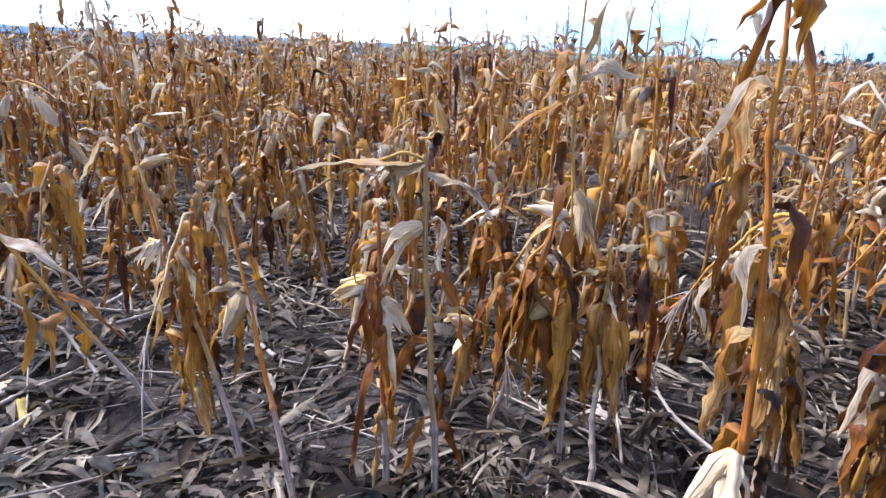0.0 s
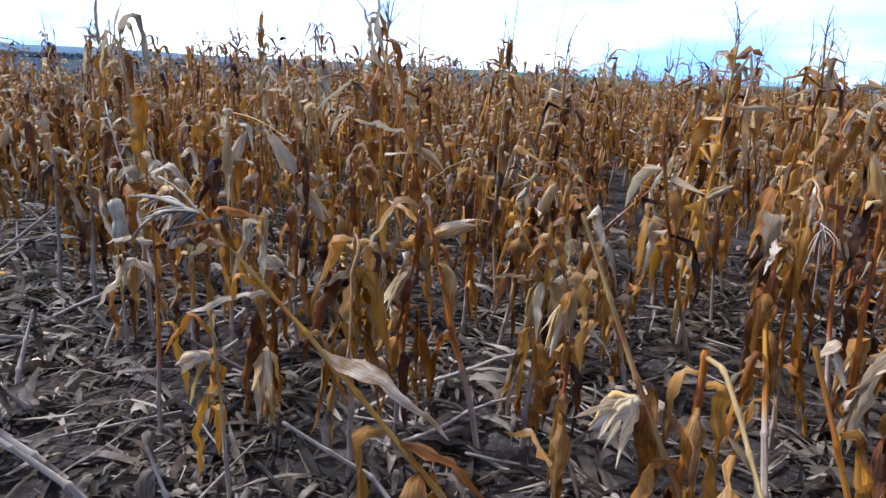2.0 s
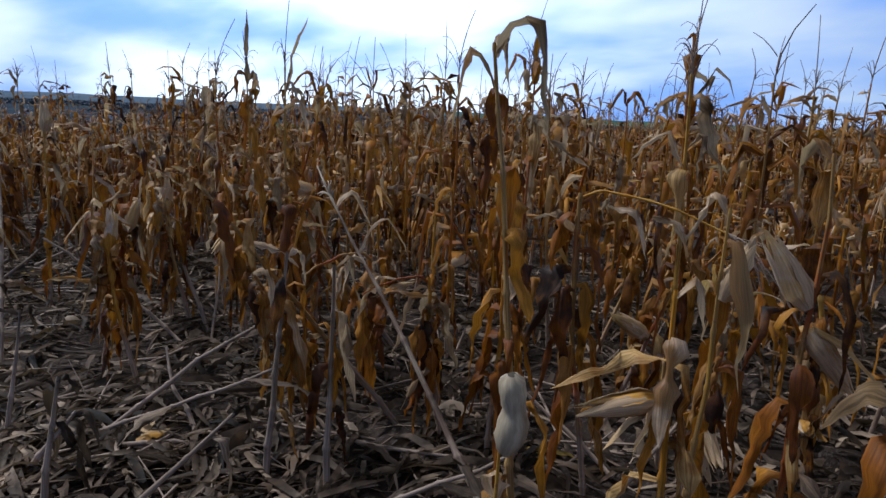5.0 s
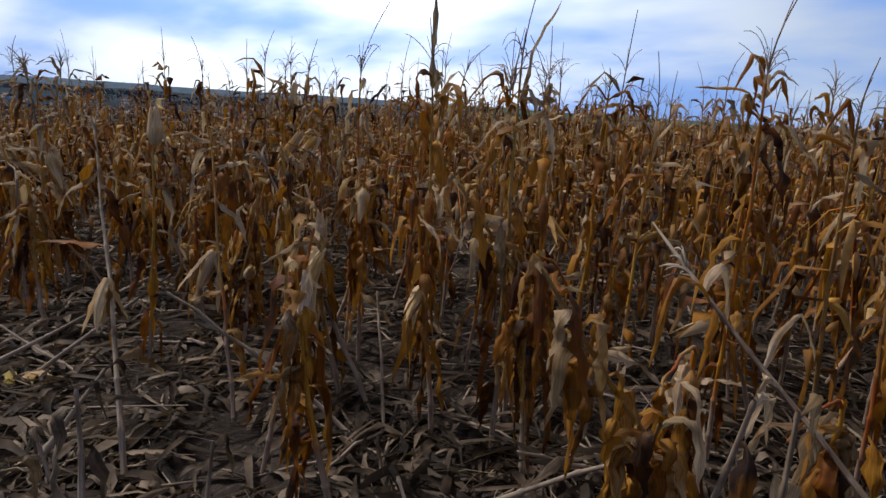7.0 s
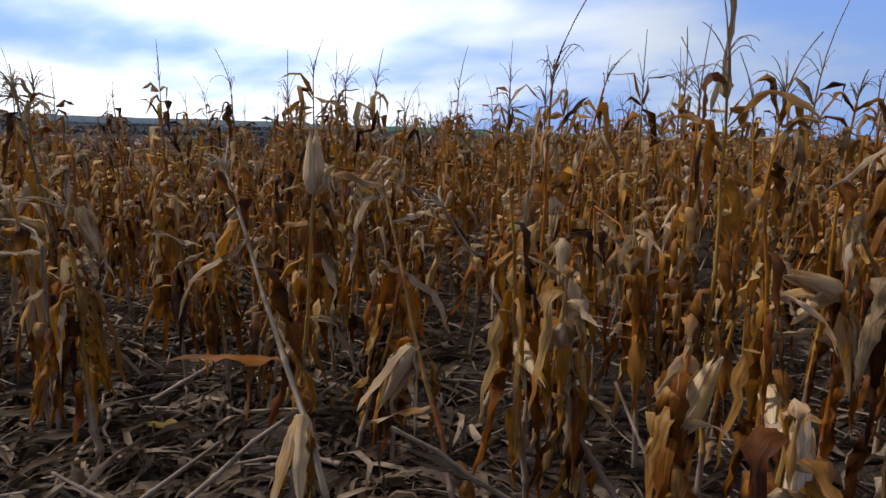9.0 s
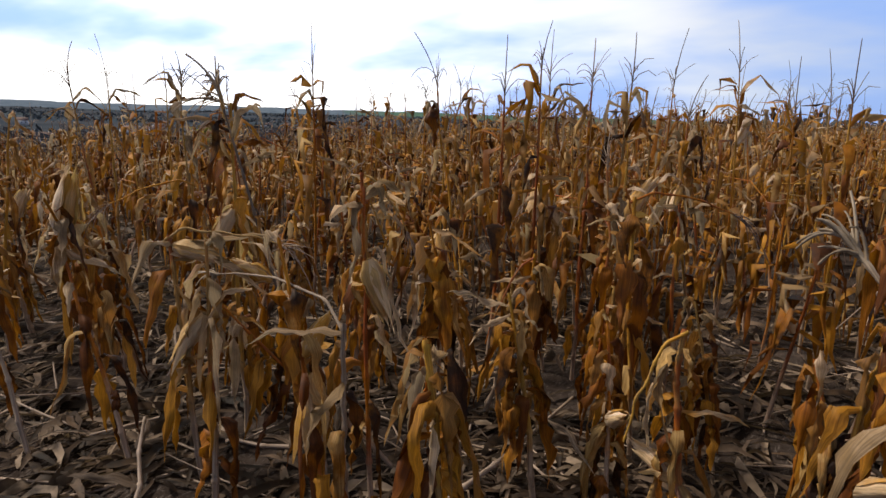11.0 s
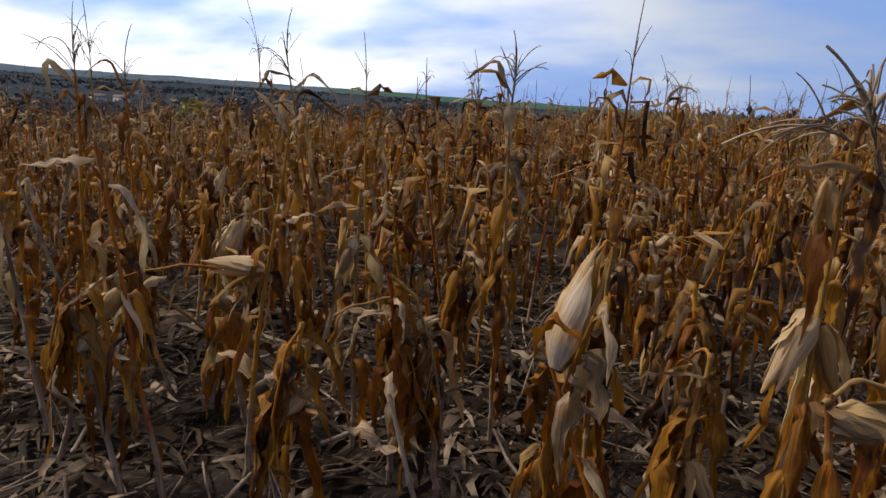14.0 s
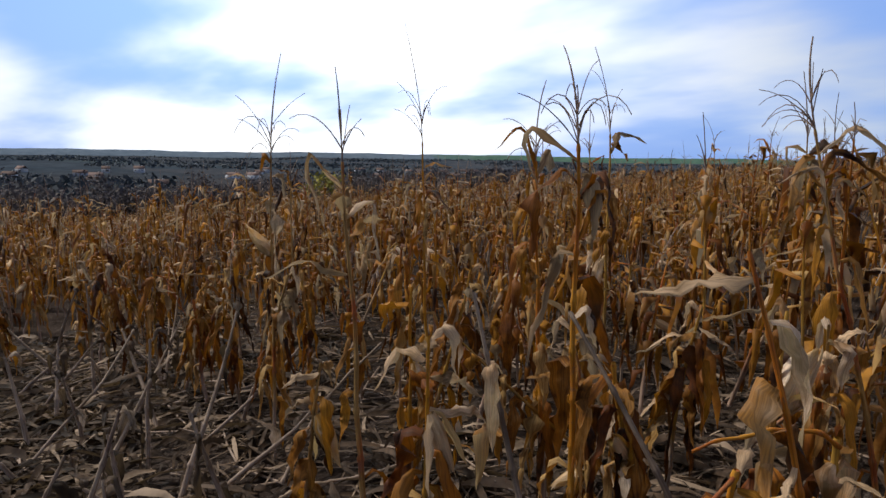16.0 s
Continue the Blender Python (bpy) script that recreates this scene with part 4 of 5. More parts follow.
set_plant("tall corn plant with a crown of dark drooping leaves", -10.20, 3.48, 79, 1.62, leaves=11, tassel_size=0.32, top_leaves=7)
set_plant(SNAPPED, -7.21, 2.60, 80, 1.05, tassel=False, leaves=11, ears=[(0.92, LEFT, 0.3, 0.5), (0.86, NEAR, -1.2)], ear_size=1.2)
set_plant(SNAPPED, -9.93, 3.24, 81, 1.25, tassel=False, leaves=11, ears=[(1.0, RIGHT, 1.0, 0.2)], ear_size=1.4)
set_plant(SNAPPED, -12.87, 2.20, 82, 1.15, tassel=False, leaves=10, ears=[(0.98, LEFT, -1.2, 0.4)], blades=[(1.1, LEFT, 0.2, 0.05, 0.3, 0.9, 0.4, 1)])
set_plant("thin tall corn plant with a long tassel spike", -15.64, 2.83, 83, 1.62, leaves=9, tassel_size=0.53, top_leaves=1, lean=(-0.08, 0))
set_plant("thin tall corn plant with a long tassel spike", -14.93, 3.64, 84, 1.66, leaves=9, tassel_size=0.51, top_leaves=1)
set_plant(TASSELED, -8.20, 4.38, 85, 1.68, leaves=10, tassel_size=0.38, bushy=1.2)
set_plant(TASSELED, -8.36, 4.72, 86, 1.70, leaves=10, tassel_size=0.36)
set_plant(TASSELED, -8.08, 4.08, 87, 1.60, leaves=10, tassel_size=0.34)
set_plant("tall corn plant with broad dark leaves arching over", -6.62, 3.90, 88, 1.72, leaves=11, tassel_size=0.36, top_leaves=4, blades=[(1.70, LEFT, 0.42, 0.055, 1.1, 2.3, 0.35, 0), (1.62, RIGHT, 0.40, 0.055, 1.2, 2.5, 0.3, 0)])


LABELS = {0: "dry standing corn plant with hanging rust-coloured leaves", 1: "snapped dry corn plant with drooping straw leaves", 2: "withered corn stalk with ragged brown leaves"}


def sow_things():
    """The first rows along the path: each plant a thing, copied from a stock of differing ones."""
    rng = np.random.default_rng(21)
    stock = []
    for k in range(34):
        root = make_plant(random_plant(100 + k, 0), LABELS[k % 3])
        tall = max(c.bound_box[1][2] for c in root.children)
        tagged(root, LABELS[0] if tall > 1.5 else LABELS[1] if any(c.name.startswith("tassel") for c in root.children) else LABELS[2])
        stock.append([root, False, tall > 1.4])
    for row in range(3):
        x, y = 0.9, ROW_FIRST + row * ROW_GAP
        while x > -19.6:
            x -= rng.uniform(0.17, 0.36) + (0.3 if rng.random() < 0.1 else 0)
            px, py = x, y + rng.normal(0, 0.035)
            pick = int(rng.integers(0, len(stock)))
            while stock[pick][2] and (row < 2 or rng.random() < 0.85):
                pick = int(rng.integers(0, len(stock)))
            m = pose(px, py, float(land(px, py)) - 0.005, 0, 0, rng.uniform(0, 360)) @ Matrix.Scale(rng.uniform(0.92, 1.08) * (0.88 if px < -15.6 else 1.0), 4)
            if px < -15.0 - 0.3 * row and rng.random() < (0.75, 0.12, 0.0)[row]:
                continue      # the rows thin out on the slope
            if any(abs(px - a) < 0.17 and abs(py - b) < 0.36 for a, b in TAKEN) or (row == 0 and rng.random() < (0.30 if -13.5 < px < -9.6 else 0.68)) or (-5.9 < px < -3.9 and row == 1 and rng.random() < 0.45):
                continue
            entry = stock[pick]
            if not entry[1]:
                entry[0].matrix_basis = m
                entry[1] = True
            else:
                copy = copy_thing(entry[0], m)
                copy.matrix_basis = m
    for root, used, tall in stock:
        if not used:
            for o in (*root.children_recursive, root):
                bpy.data.objects.remove(o)


sow_things()




def set_stubs():
    """The trodden rows beside the path: short bare stalks, most of them leaning; on the slope the next row is broken down too."""
    rng = np.random.default_rng(77)
    for row, start, gap in ((0.74, -2.2, 1.0), (1.12, -14.6, 0.95), (1.42, -15.4, 1.0), (1.72, -16.4, 1.1)):
        x = start
        while x > -19.0:
            x -= gap * rng.uniform(0.22, 0.55)
            y = row + rng.normal(0, 0.05)
            h = rng.uniform(0.22, 0.55) if x > -14.4 else rng.uniform(0.35, 0.8)
            pieces = corn_pieces(int(2000 - x * 50 + row * 9000), h, lean=rng.normal(0, 0.24, 2), tassel=False, leaves=int(rng.integers(0, 3)), ears=[], bare=h * 0.3, thick=0.015)
            pieces = [(a, b, fallen_mat if m is stalk_mat else litter_mat, p) for a, b, m, p in pieces]
            root = make_plant(pieces, "short grey stub of a snapped corn stalk", pose(x, y, float(land(x, y))))
            root.name = "corn_stub"
            tagged(root, category="corn stalk", group="stubs beside the path")


set_stubs()

FIELD_MATS = [stalk_mat, leaf_mat, top_leaf_mat, husk_mat, tassel_mat]


def merged(pieces):
    """A plant's pieces as arrays with material indices."""
    pts, quads = join([p[1] for p in pieces])
    index = np.concatenate([np.full(len(p[1][1]), FIELD_MATS.index(p[2])) for p in pieces])
    return pts, quads, index


def scatter(name, label, stock, xs, ys, rng, low=0.88, high=1.1):
    """Many plants of a far part of the field as one mesh."""
    pts, quads, index, n = [], [], [], 0
    pick = rng.integers(0, len(stock), len(xs))
    turn, size = rng.uniform(0, 2 * np.pi, len(xs)), rng.uniform(low, high, len(xs))
    zs = land(xs, ys)
    size = size * np.where(-xs - 14 - 0.2 * ys > rng.uniform(-2, 2, len(xs)), 0.86, 1.0)     # poorer growth on the slope
    for k, (p, q, i) in enumerate(stock):
        sel = np.flatnonzero(pick == k)
        if not len(sel):
            continue
        c, s = np.cos(turn[sel])[:, None], np.sin(turn[sel])[:, None]
        v = np.stack([c * p[:, 0] - s * p[:, 1], s * p[:, 0] + c * p[:, 1], np.broadcast_to(p[:, 2], (len(sel), len(p)))], -1) * size[sel][:, None, None]
        v += np.stack([xs[sel], ys[sel], zs[sel]], 1)[:, None]
        pts.append(v.reshape(-1, 3))
        quads.append((q[None] + (np.arange(len(sel)) * len(p))[:, None, None] + n).reshape(-1, 4))
        index.append(np.tile(i, len(sel)))
        n += len(sel) * len(p)
    ob = new(name, mesh_of(name, np.concatenate(pts), np.concatenate(quads), FIELD_MATS, np.concatenate(index)))
    tagged(ob, label, "corn field", kind="stuff")


def field_places(rng, r0, r1, keep, spacing=0.22):
    """Places in the sown rows between two distances from the middle of the path, within the part of the field that is seen."""
    got = []
    y = ROW_FIRST
    row = 0
    while y < r1 + 2:
        xs = np.arange(-r1 - 14, 6 + 0.1 * y, spacing) + rng.uniform(0, spacing)
        xs = xs + rng.normal(0, spacing * 0.3, len(xs))
        ys = y + rng.normal(0, 0.04, len(xs))
        away = np.hypot(np.where(xs > 0, xs, np.where(xs < -13, -13 - xs, 0)), ys)
        ok = (away >= r0) & (away < r1) & (rng.random(len(xs)) < keep)
        if row < 3:
            ok &= ((xs < -19.6) & (rng.random(len(xs)) < (0.35, 0.9, 1.0)[row])) | (xs > 0.9)
        u = -xs - 17 - 0.2 * ys
        ok &= u < 62 + 4 * np.sin(ys * 0.1)
        got.append(np.stack([xs[ok], ys[ok]], 1))
        y += ROW_GAP
        row += 1
    return np.concatenate(got)


def sow_field():
    rng = np.random.default_rng(8)
    near = [merged(random_plant(300 + k, 1)) for k in range(46)]
    mid = [merged(random_plant(500 + k, 2)) for k in range(40)]
    far = [merged(random_plant(700 + k, 3)) for k in range(24)]
    p = field_places(rng, 0.0, 13.0, 0.95, 0.27)
    scatter("corn_rows", "dense rows of dry brown standing corn", near, p[:, 0], p[:, 1], rng)
    p = field_places(rng, 13.0, 40.0, 0.52)
    scatter("corn_field", "far rows of dry brown standing corn", mid, p[:, 0], p[:, 1], rng)
    p = field_places(rng, 40.0, 130.0, 0.11)
    scatter("corn_field", "distant dry corn up to the field's edge", far, p[:, 0], p[:, 1], rng, 0.95, 1.25)


sow_field()


# ---- what lies on the ground ----
def litter_piece(rng, count, xs, ys, zs):
    """Torn, curled bits of leaf lying about."""
    pts, quads, n = [], [], 0
    for k in range(count):
        ln, w = rng.uniform(0.06, 0.42), rng.uniform(0.006, 0.042)
        s = np.linspace(0, 1, 4)
        az = rng.uniform(0, 6.28) + rng.normal(0, 0.5) * s
        arch = rng.uniform(0.0, 0.05) * np.sin(s * np.pi) + rng.uniform(0, 0.02) * s
        line = np.stack([np.cos(az) * ln * (s - 0.5), np.sin(az) * ln * (s - 0.5), arch + 0.006], 1)
        side = np.stack([-np.sin(az), np.cos(az), rng.normal(0, 0.5) * np.ones(4)], 1)
        ww = w * np.clip(np.minimum(0.4 + 3 * s, 1.5 * (1 - s) ** 0.7 + 0.1), 0.1, 1)
        u = np.array([-0.5, 0, 0.5])
        cup = rng.uniform(-0.5, 0.8)
        v = line[:, None] + ww[:, None, None] * (u[None, :, None] * side[:, None] + (np.abs(u) * cup)[None, :, None] * np.array([0, 0, 1.0]))
        v[..., 2] = np.maximum(v[..., 2], 0.002)
        pts.append(v.reshape(-1, 3) + (xs[k], ys[k], zs[k]))
        quads.append(sheet_faces(4, 3) + n)
        n += 12
    return np.concatenate(pts), np.concatenate(quads)


def strew():
    rng = np.random.default_rng(5)
    count = 42000
    xs = rng.uniform(-20, 1.5, count)
    ys = 0.3 + 6.2 * rng.random(count) ** 1.25
    # drifts of leaves with bare soil between them
    drift = np.sin(xs * 2.3 + 1.7 * np.sin(ys * 1.9)) * np.sin(ys * 3.1 + 1.3 * np.sin(xs * 1.7 + 1)) + 0.6 * np.sin(xs * 5.9 + ys * 4.3)
    keep = rng.random(count) < np.clip(0.68 + 0.42 * drift, 0.16, 1.0)
    xs, ys = xs[keep], ys[keep]
    count = len(xs)
    piece = litter_piece(rng, count, xs, ys, land(xs, ys) + micro(xs, ys) + rng.uniform(0, 0.012, count))
    tagged(new("leaf_litter", mesh_of("leaf_litter", *piece, [litter_mat])), "grey torn corn leaves strewn over the soil", "leaf litter", kind="stuff")
    # broken ends of stalk among the leaves
    sticks = []
    for k in range(1100):
        x, y = rng.uniform(-20, 1.2), 0.3 + 4.5 * rng.random() ** 1.2
        az, ln, r, tip = rng.uniform(0, 6.28), rng.uniform(0.10, 0.65), rng.uniform(0.003, 0.008), max(0.0, rng.normal(0, 0.05))
        z = float(land(x, y)) + r * 0.6
        d = np.array([math.cos(az), math.sin(az), 0]) * ln / 2
        mid = np.array([x, y, z + 0.01 + tip / 2]) + np.append(rng.normal(0, 0.008, 2), 0)
        sticks.append(tube([np.array([x, y, z + 0.01]) - d, mid, np.array([x, y, z + 0.01 + tip]) + d], [r, r, r * 0.7], 4))
    tagged(new("stalk_litter", mesh_of("stalk_litter", *join(sticks), [fallen_mat])), "broken grey bits of corn stalk on the soil", "stalk litter", kind="stuff")


strew()


def fallen_stalk(x, y, az, length, seed, lift=0.02, end_lift=0.02):
    """A stalk that lies on the ground, a few leaves still on it."""
    rng = np.random.default_rng(seed)
    k = max(4, int(length / 0.11))
    s = np.linspace(0, 1, k + 1)
    stray = np.cumsum(rng.normal(0, 0.014, (k + 1, 2)), 0)
    bent = np.clip(s - rng.uniform(0.3, 0.8), 0, 1) * rng.normal(0, 0.5) * length
    along, aside = s * length, stray[:, 0] + bent
    line = np.stack([along * math.cos(az) - aside * math.sin(az), along * math.sin(az) + aside * math.cos(az), np.maximum(lift + (end_lift - lift) * s + 0.3 * stray[:, 1], 0.008)], 1)
    root = tagged(new("fallen_stalk"), "fallen grey corn stalk lying among torn leaves", "corn stalk", "fallen stalks")
    part("stalk", stalk_piece(line, rng.uniform(0.009, 0.013), 0.006, 7, True), fallen_mat, root)
    for j in range(int(rng.integers(2, 6))):
        i = int(rng.integers(1, k))
        part("leaf", blade(rng, line[i] + (0, 0, 0.006), az + rng.normal(0, 0.9), rng.uniform(0.2, 0.45), rng.uniform(0.03, 0.06), 0.15, 0.3, 0.3, 9, rng.normal(0, 0.6), 0.5, 4), litter_mat, root)
    root.matrix_basis = pose(x, y, float(land(x, y)) + 0.012)




def lay_stalks():
    rng = np.random.default_rng(17)
    for k in range(150):
        x, y = rng.uniform(-18, 0.5), rng.choice([0.75, 1.1, 1.75, 2.4]) + rng.normal(0, 0.16)
        up = rng.random() < 0.45 and y > 1.0
        fallen_stalk(x, y, rng.uniform(0, 6.28), rng.uniform(0.3, 0.85), 900 + k, 0.015, rng.uniform(0.15, 0.65) if up else 0.02)


lay_stalks()


def fallen_husk(x, y, az, seed):
    """A pale husk lying on the ground."""
    rng = np.random.default_rng(seed)
    root = tagged(new("fallen_husk"), "pale torn corn husk lying on dark soil", "husk", "fallen husks")
    for k in range(3):
        part("husk_leaf", blade(rng, (0, 0, 0.012), az + rng.normal(0, 0.5), rng.uniform(0.13, 0.19), rng.uniform(0.06, 0.085), 0.25, 0.4, 0.5, 8, rng.normal(0, 0.2), 0.5, 2, 0.6), husk_mat, root)
    root.matrix_basis = pose(x, y, float(land(x, y)) + 0.015)


def fallen_leaf(x, y, az, seed):
    """A single broad yellow leaf on the ground."""
    rng = np.random.default_rng(seed)
    root = tagged(new("fallen_leaf"), "curled yellow corn leaf lying on the soil", "leaf", "fallen yellow leaves")
    part("leaf", blade(rng, (0, 0, 0.01), az, rng.uniform(0.2, 0.3), rng.uniform(0.05, 0.07), 0.3, 0.55, 0.4, 9, 0.3, 0.5), yellow_mat, root)
    root.matrix_basis = pose(x, y, float(land(x, y)) + 0.015)


yellow_mat = dry_leaf("yellow_leaf", [(0.0, (0.42, 0.28, 0.05)), (0.5, (0.52, 0.38, 0.09)), (1.0, (0.36, 0.24, 0.05))], [(0.0, (0.5, 0.3, 0.05)), (1.0, (0.5, 0.35, 0.08))], 0.25, 0.2, (0.6, 1.15))
for k, (x, y, az) in enumerate(((-9.31, 1.31, 2.6), (-9.12, 1.12, 0.4), (-2.9, 0.95, 3.4), (-4.9, 0.9, 2.8), (-6.6, 1.15, 1.2))):
    fallen_husk(x, y, az, 70 + k)
for k, (x, y, az) in enumerate(((-9.9, 1.75, 0.3), (-15.55, 1.30, 2.0), (-9.0, 1.0, 2.7), (-3.6, 0.8, 0.5), (-2.6, 0.95, 2.9), (-14.2, 1.0, 1.0), (-5.4, 2.3, 0.2))):
    fallen_leaf(x, y, az, 80 + k)


# ---- the valley: woods, a village, far off ----
def tree_arrays(rng, height, spread, leaves, leaf):
    """Trunk and limbs, and a crown of small leaf clumps with an uneven outline."""
    trunk = [tube([(0, 0, -0.4), (0.05, 0, height * 0.35), (0, 0.08, height * 0.8)], [height * 0.022, height * 0.016, height * 0.006], 5)]
    heads = []
    for k in range(7):
        a, z = rng.uniform(0, 6.28), height * rng.uniform(0.25, 0.6)
        tip = np.array([math.cos(a) * spread * rng.uniform(0.5, 1), math.sin(a) * spread * rng.uniform(0.5, 1), z + height * rng.uniform(0.12, 0.35)])
        trunk.append(tube([(0, 0, z), tip * (0.55, 0.55, 1) * (1, 1, 0.9), tip], [height * 0.009, height * 0.006, height * 0.003], 4))
        heads.append(tip)
    heads.append(np.array([0, 0, height * 0.85]))
    heads = np.array(heads)
    c = heads[rng.integers(0, len(heads), leaves)] + rng.normal(0, 1, (leaves, 3)) * (spread * 0.36, spread * 0.36, height * 0.1)
    a, b = unit(rng.normal(0, 1, (leaves, 3))), unit(rng.normal(0, 1, (leaves, 3)))
    size = leaf * rng.uniform(0.5, 1.3, leaves)[:, None]
    v = np.stack([c - a * size, c - b * size * 0.7, c + a * size, c + b * size * 0.7], 1).reshape(-1, 3)
    return join(trunk), (v, np.arange(leaves * 4).reshape(-1, 4))


def plant_woods():
    rng = np.random.default_rng(31)
    kinds = [tree_arrays(rng, rng.uniform(5.2, 7.2), rng.uniform(2.8, 4.0), 640, 0.24) for k in range(9)]
    tp, tq, lp, lq, a, b = [], [], [], [], 0, 0
    for k in range(240):
        ya = rng.uniform(5, 155)
        u = 66 + 42 * rng.random() ** 1.5
        x = -(u + 17 + 0.2 * max(ya, -20))
        c, s, z, f = math.cos(k), math.sin(k), float(land(x, ya)) - 0.3, rng.uniform(0.75, 1.0)
        m = np.array([[c, -s, 0], [s, c, 0], [0, 0, 1]]) * f
        (p1, q1), (p2, q2) = kinds[k % len(kinds)]
        tp.append(p1 @ m.T + (x, ya, z))
        tq.append(q1 + a)
        a += len(p1)
        lp.append(p2 @ m.T + (x, ya, z))
        lq.append(q2 + b)
        b += len(p2)
    pts = np.concatenate(tp + lp)
    quads = np.concatenate(tq + [q + a for q in lq])
    index = np.concatenate([np.zeros(sum(map(len, tq))), np.ones(sum(map(len, lq)))])
    tagged(new("woods", mesh_of("woods", pts, quads, [bark_mat, wood_leaf_mat], index, False)), "dark autumn woods in the valley below the field", "woods", kind="stuff")
    # single bushes at the field's edge
    for x, y, h, mat, text in ((-76, 52, 4.0, yellow_leaf_mat, "round bush with yellow autumn leaves"), (-70, 78, 3.6, wood_leaf_mat, "dark leafy bush at the field's edge")):
        root = tagged(new("bush"), text, "bush")
        t, l = tree_arrays(rng, h, h * 0.5, 420, 0.28)
        part("trunk", t, bark_mat, root)
        part("crown", l, mat, root)
        root.matrix_basis = pose(x, y, float(land(x, y)))
    # woods on the far hills
    count = 9000
    az, r = rng.uniform(-0.35, 1.7, count), rng.uniform(420, 2800, count)
    x, y = -np.sin(az) * r, np.cos(az) * r
    keep = (np.sin(x * 0.011 + 2 * np.sin(y * 0.004)) + np.sin(y * 0.009 + 1.3) > 0.25)
    x, y, r = x[keep], y[keep], r[keep]
    z = land(x, y)
    c = np.stack([x, y, z + 2.5], 1)[:, None] + rng.normal(0, 1, (len(x), 7, 3)) * (4.5, 4.5, 2.0)
    c = c.reshape(-1, 3)
    size = rng.uniform(1.6, 4.5, len(c))[:, None]
    a, b = unit(rng.normal(0, 1, (len(c), 3))), unit(rng.normal(0, 1, (len(c), 3)))
    v = np.stack([c - a * size, c - b * size * 0.7, c + a * size, c + b * size * 0.7], 1).reshape(-1, 3)
    tagged(new("woods", mesh_of("woods", v, np.arange(len(v)).reshape(-1, 4), [far_wood_mat], smooth=False)), "woods on the far hills, tinted bluish with haze", "woods", kind="stuff")


def build_backdrop():
    """The last ridge on the skyline; its pale colour stands in for the haze of distance."""
    az = np.linspace(-1.0, 2.4, 240)
    top = 8 + 4 * np.clip((az - 0.7) / 0.6, 0, 1) + 2.5 * np.sin(az * 9 + 1) + 2.0 * np.sin(az * 23) + 1.4 * np.sin(az * 61 + 2) + 1.0 * np.sin(az * 131)
    low = np.stack([-np.sin(az) * 3600, np.cos(az) * 3600, 0 * az - 60], 1)
    high = np.stack([-np.sin(az) * 3900, np.cos(az) * 3900, top], 1)
    back = np.stack([-np.sin(az) * 4300, np.cos(az) * 4300, 0 * az - 60], 1)
    pts = np.stack([low, low + (high - low) * 0.6, high, back], 0).reshape(-1, 3)
    tagged(new("backdrop", mesh_of("backdrop", pts, sheet_faces(4, len(az)), [ridge_mat])), "low ridge along the horizon, tinted bluish with haze", "hills", kind="structure")


def ridge_material():
    """Hills with haze mixed into their colours: woods to the west, green winter wheat to the north."""
    m, n = material("hazy_ridge")
    where = n.add("ShaderNodeTexCoord").outputs["Object"]
    split = n.add("ShaderNodeSeparateXYZ")
    n.put(split.inputs[0], where)
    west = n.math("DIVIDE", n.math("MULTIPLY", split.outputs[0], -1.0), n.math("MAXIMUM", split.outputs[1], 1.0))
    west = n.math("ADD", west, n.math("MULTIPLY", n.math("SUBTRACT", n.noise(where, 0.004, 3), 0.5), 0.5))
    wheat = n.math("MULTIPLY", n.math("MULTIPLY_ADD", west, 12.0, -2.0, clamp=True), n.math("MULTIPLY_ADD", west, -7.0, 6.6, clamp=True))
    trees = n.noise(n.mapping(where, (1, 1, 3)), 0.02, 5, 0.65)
    # both ramps are paler and bluer than the hills, to imitate haze
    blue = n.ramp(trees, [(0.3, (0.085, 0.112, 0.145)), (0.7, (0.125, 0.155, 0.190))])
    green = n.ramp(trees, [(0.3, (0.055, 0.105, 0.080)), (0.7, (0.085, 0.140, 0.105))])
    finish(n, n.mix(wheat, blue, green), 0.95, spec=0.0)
    return m


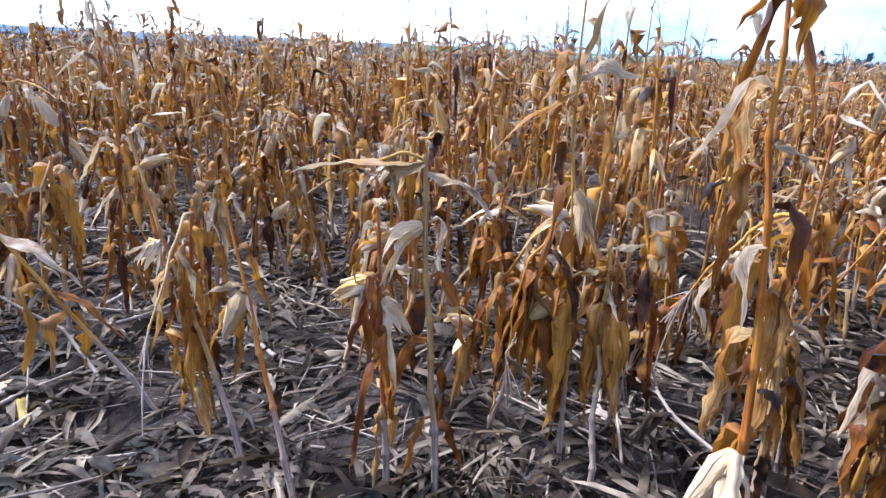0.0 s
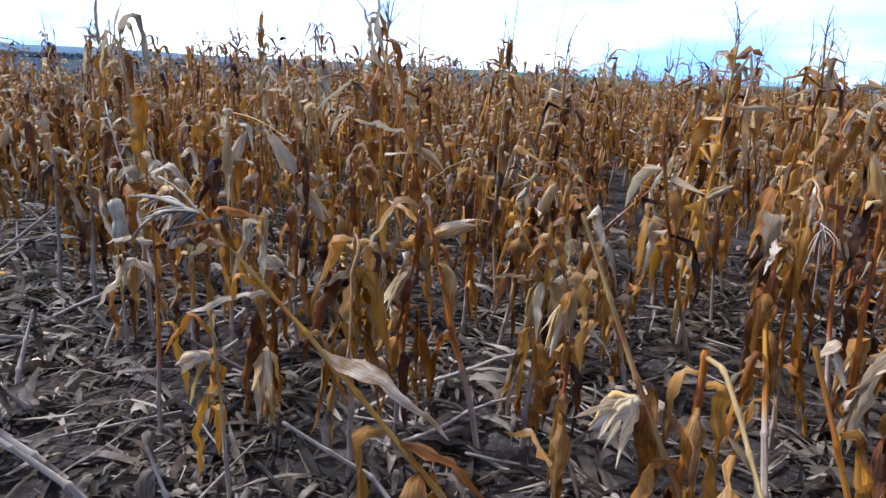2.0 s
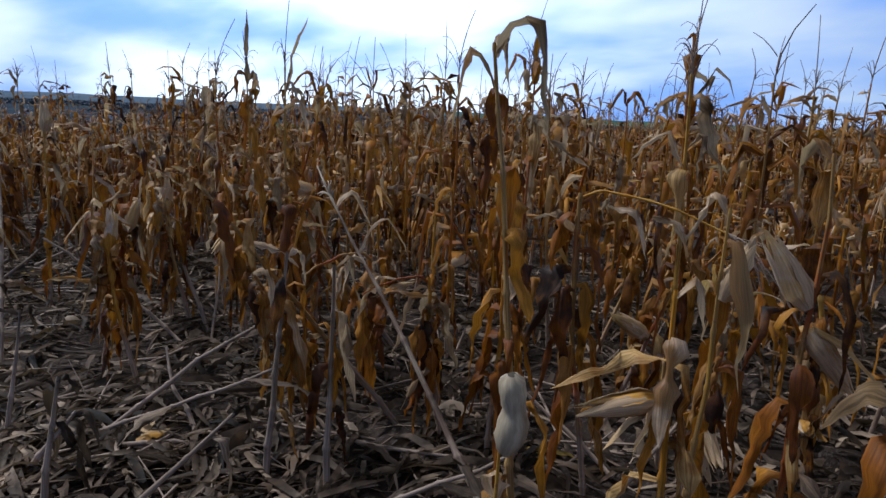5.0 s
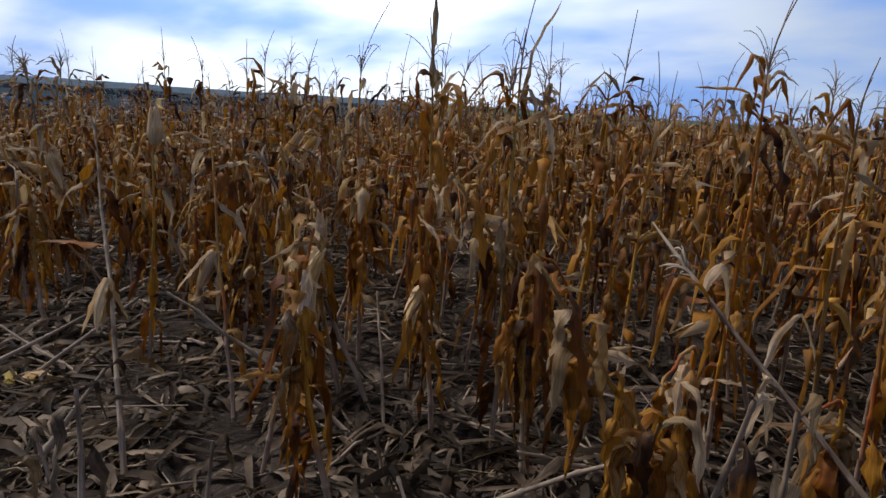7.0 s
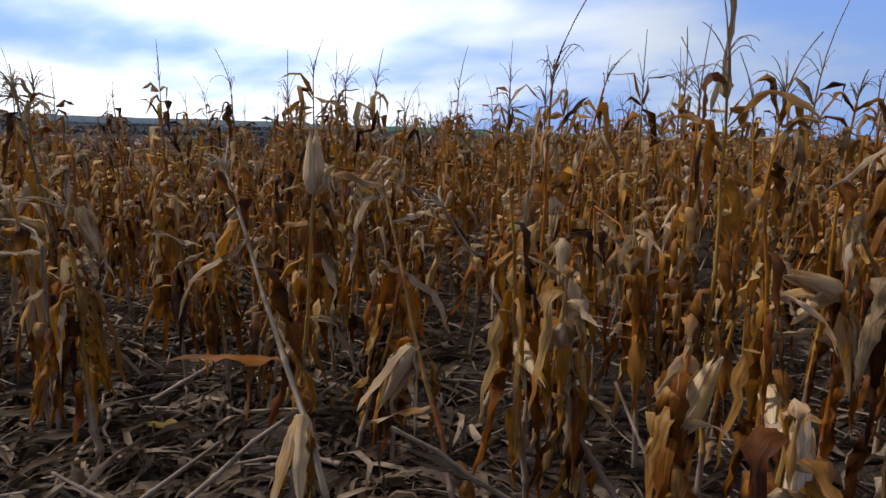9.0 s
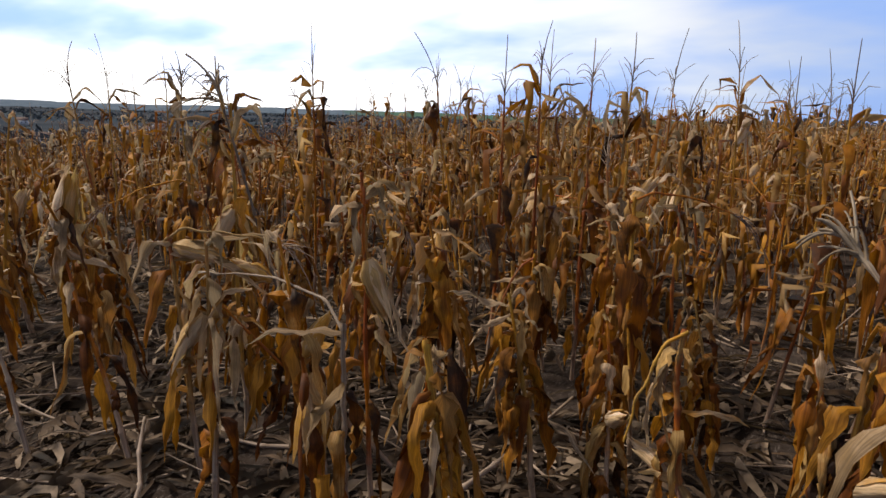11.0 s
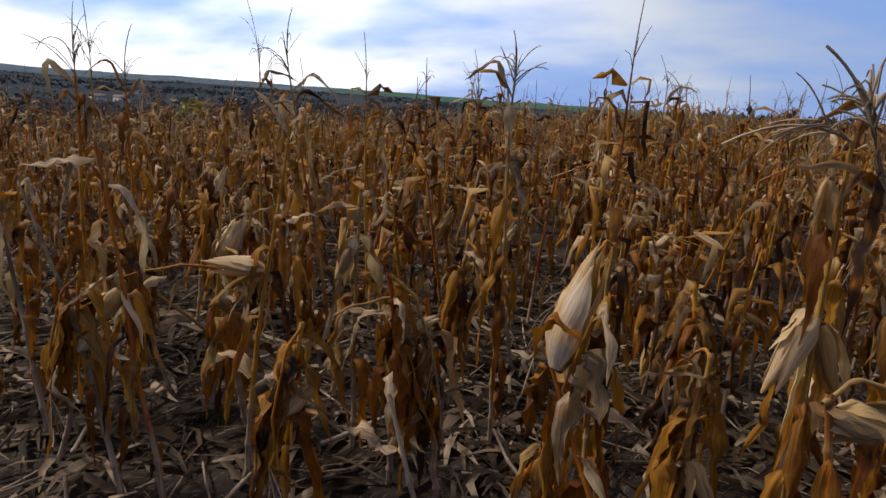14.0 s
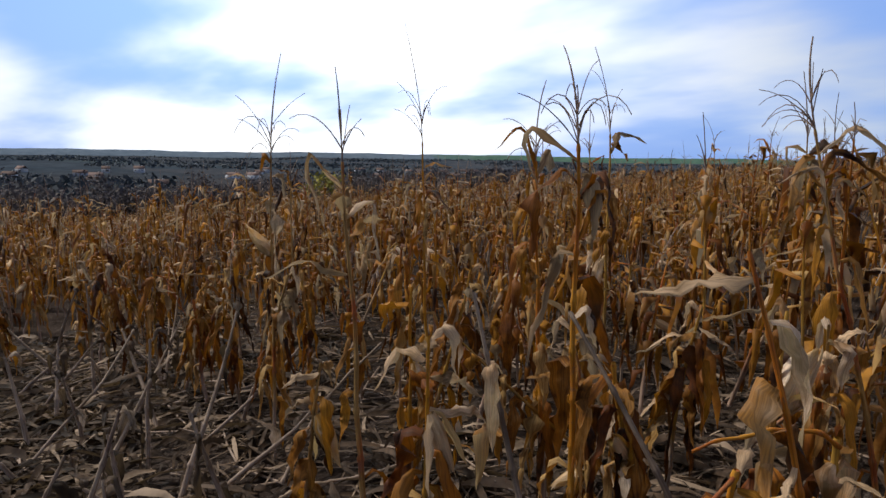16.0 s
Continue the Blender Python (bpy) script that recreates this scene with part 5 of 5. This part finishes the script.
ridge_mat = ridge_material()
build_backdrop()
# tree colour shifted to blue-grey in place of real haze
far_wood_mat = plain("hazy_far_woods", (0.034, 0.044, 0.050), (0.085, 0.092, 0.095), 0.01)
plant_woods()


def box(lo, hi):
    (a, b, c), (d, e, f) = lo, hi
    pts = np.array([(a, b, c), (d, b, c), (d, e, c), (a, e, c), (a, b, f), (d, b, f), (d, e, f), (a, e, f)], float)
    return pts, np.array([(0, 3, 2, 1), (4, 5, 6, 7), (0, 1, 5, 4), (1, 2, 6, 5), (2, 3, 7, 6), (3, 0, 4, 7)])


def make_house(x, y, w, d, h, turn):
    root = tagged(new("house"), "small pale village house with a reddish pitched roof", "house", "village houses")
    wall = part("wall", box((-w / 2, -d / 2, -1.0), (w / 2, d / 2, h)), plaster_mat, root)
    top = h + d * 0.38
    e = 0.4
    pts = np.array([(-w / 2 - e, -d / 2 - e, h - 0.2), (w / 2 + e, -d / 2 - e, h - 0.2), (w / 2 + e, 0, top), (-w / 2 - e, 0, top), (-w / 2 - e, d / 2 + e, h - 0.2), (w / 2 + e, d / 2 + e, h - 0.2)])
    pts = np.concatenate([pts, pts - (0, 0, 0.2)])
    quads = np.array([(0, 1, 2, 3), (3, 2, 5, 4), (7, 6, 9, 8), (8, 9, 10, 11), (0, 6, 7, 1), (4, 5, 11, 10), (0, 3, 9, 6), (3, 4, 10, 9), (1, 7, 8, 2), (2, 8, 11, 5)])
    roof = part("roof", (pts, quads), roof_mat, root)
    part("chimney", box((w * 0.2, -0.3, h), (w * 0.2 + 0.6, 0.3, top + 0.7)), plaster_mat, roof)
    for k in range(3):
        cx = (k - 1) * w / 3.2
        part("window", box((cx - 0.5, -d / 2 - 0.04, h * 0.4), (cx + 0.5, -d / 2 + 0.05, h * 0.4 + 1.3)), glass_mat, root)
    root.matrix_basis = pose(x, y, float(land(x, y)), 0, 0, turn)


def build_village():
    rng = np.random.default_rng(12)
    for k in range(26):
        az, r = radians(rng.uniform(36, 78)), rng.uniform(520, 980)
        make_house(-math.sin(az) * r, math.cos(az) * r, rng.uniform(9, 15), rng.uniform(7, 9), rng.uniform(3.2, 5.5), rng.uniform(20, 90))


build_village()
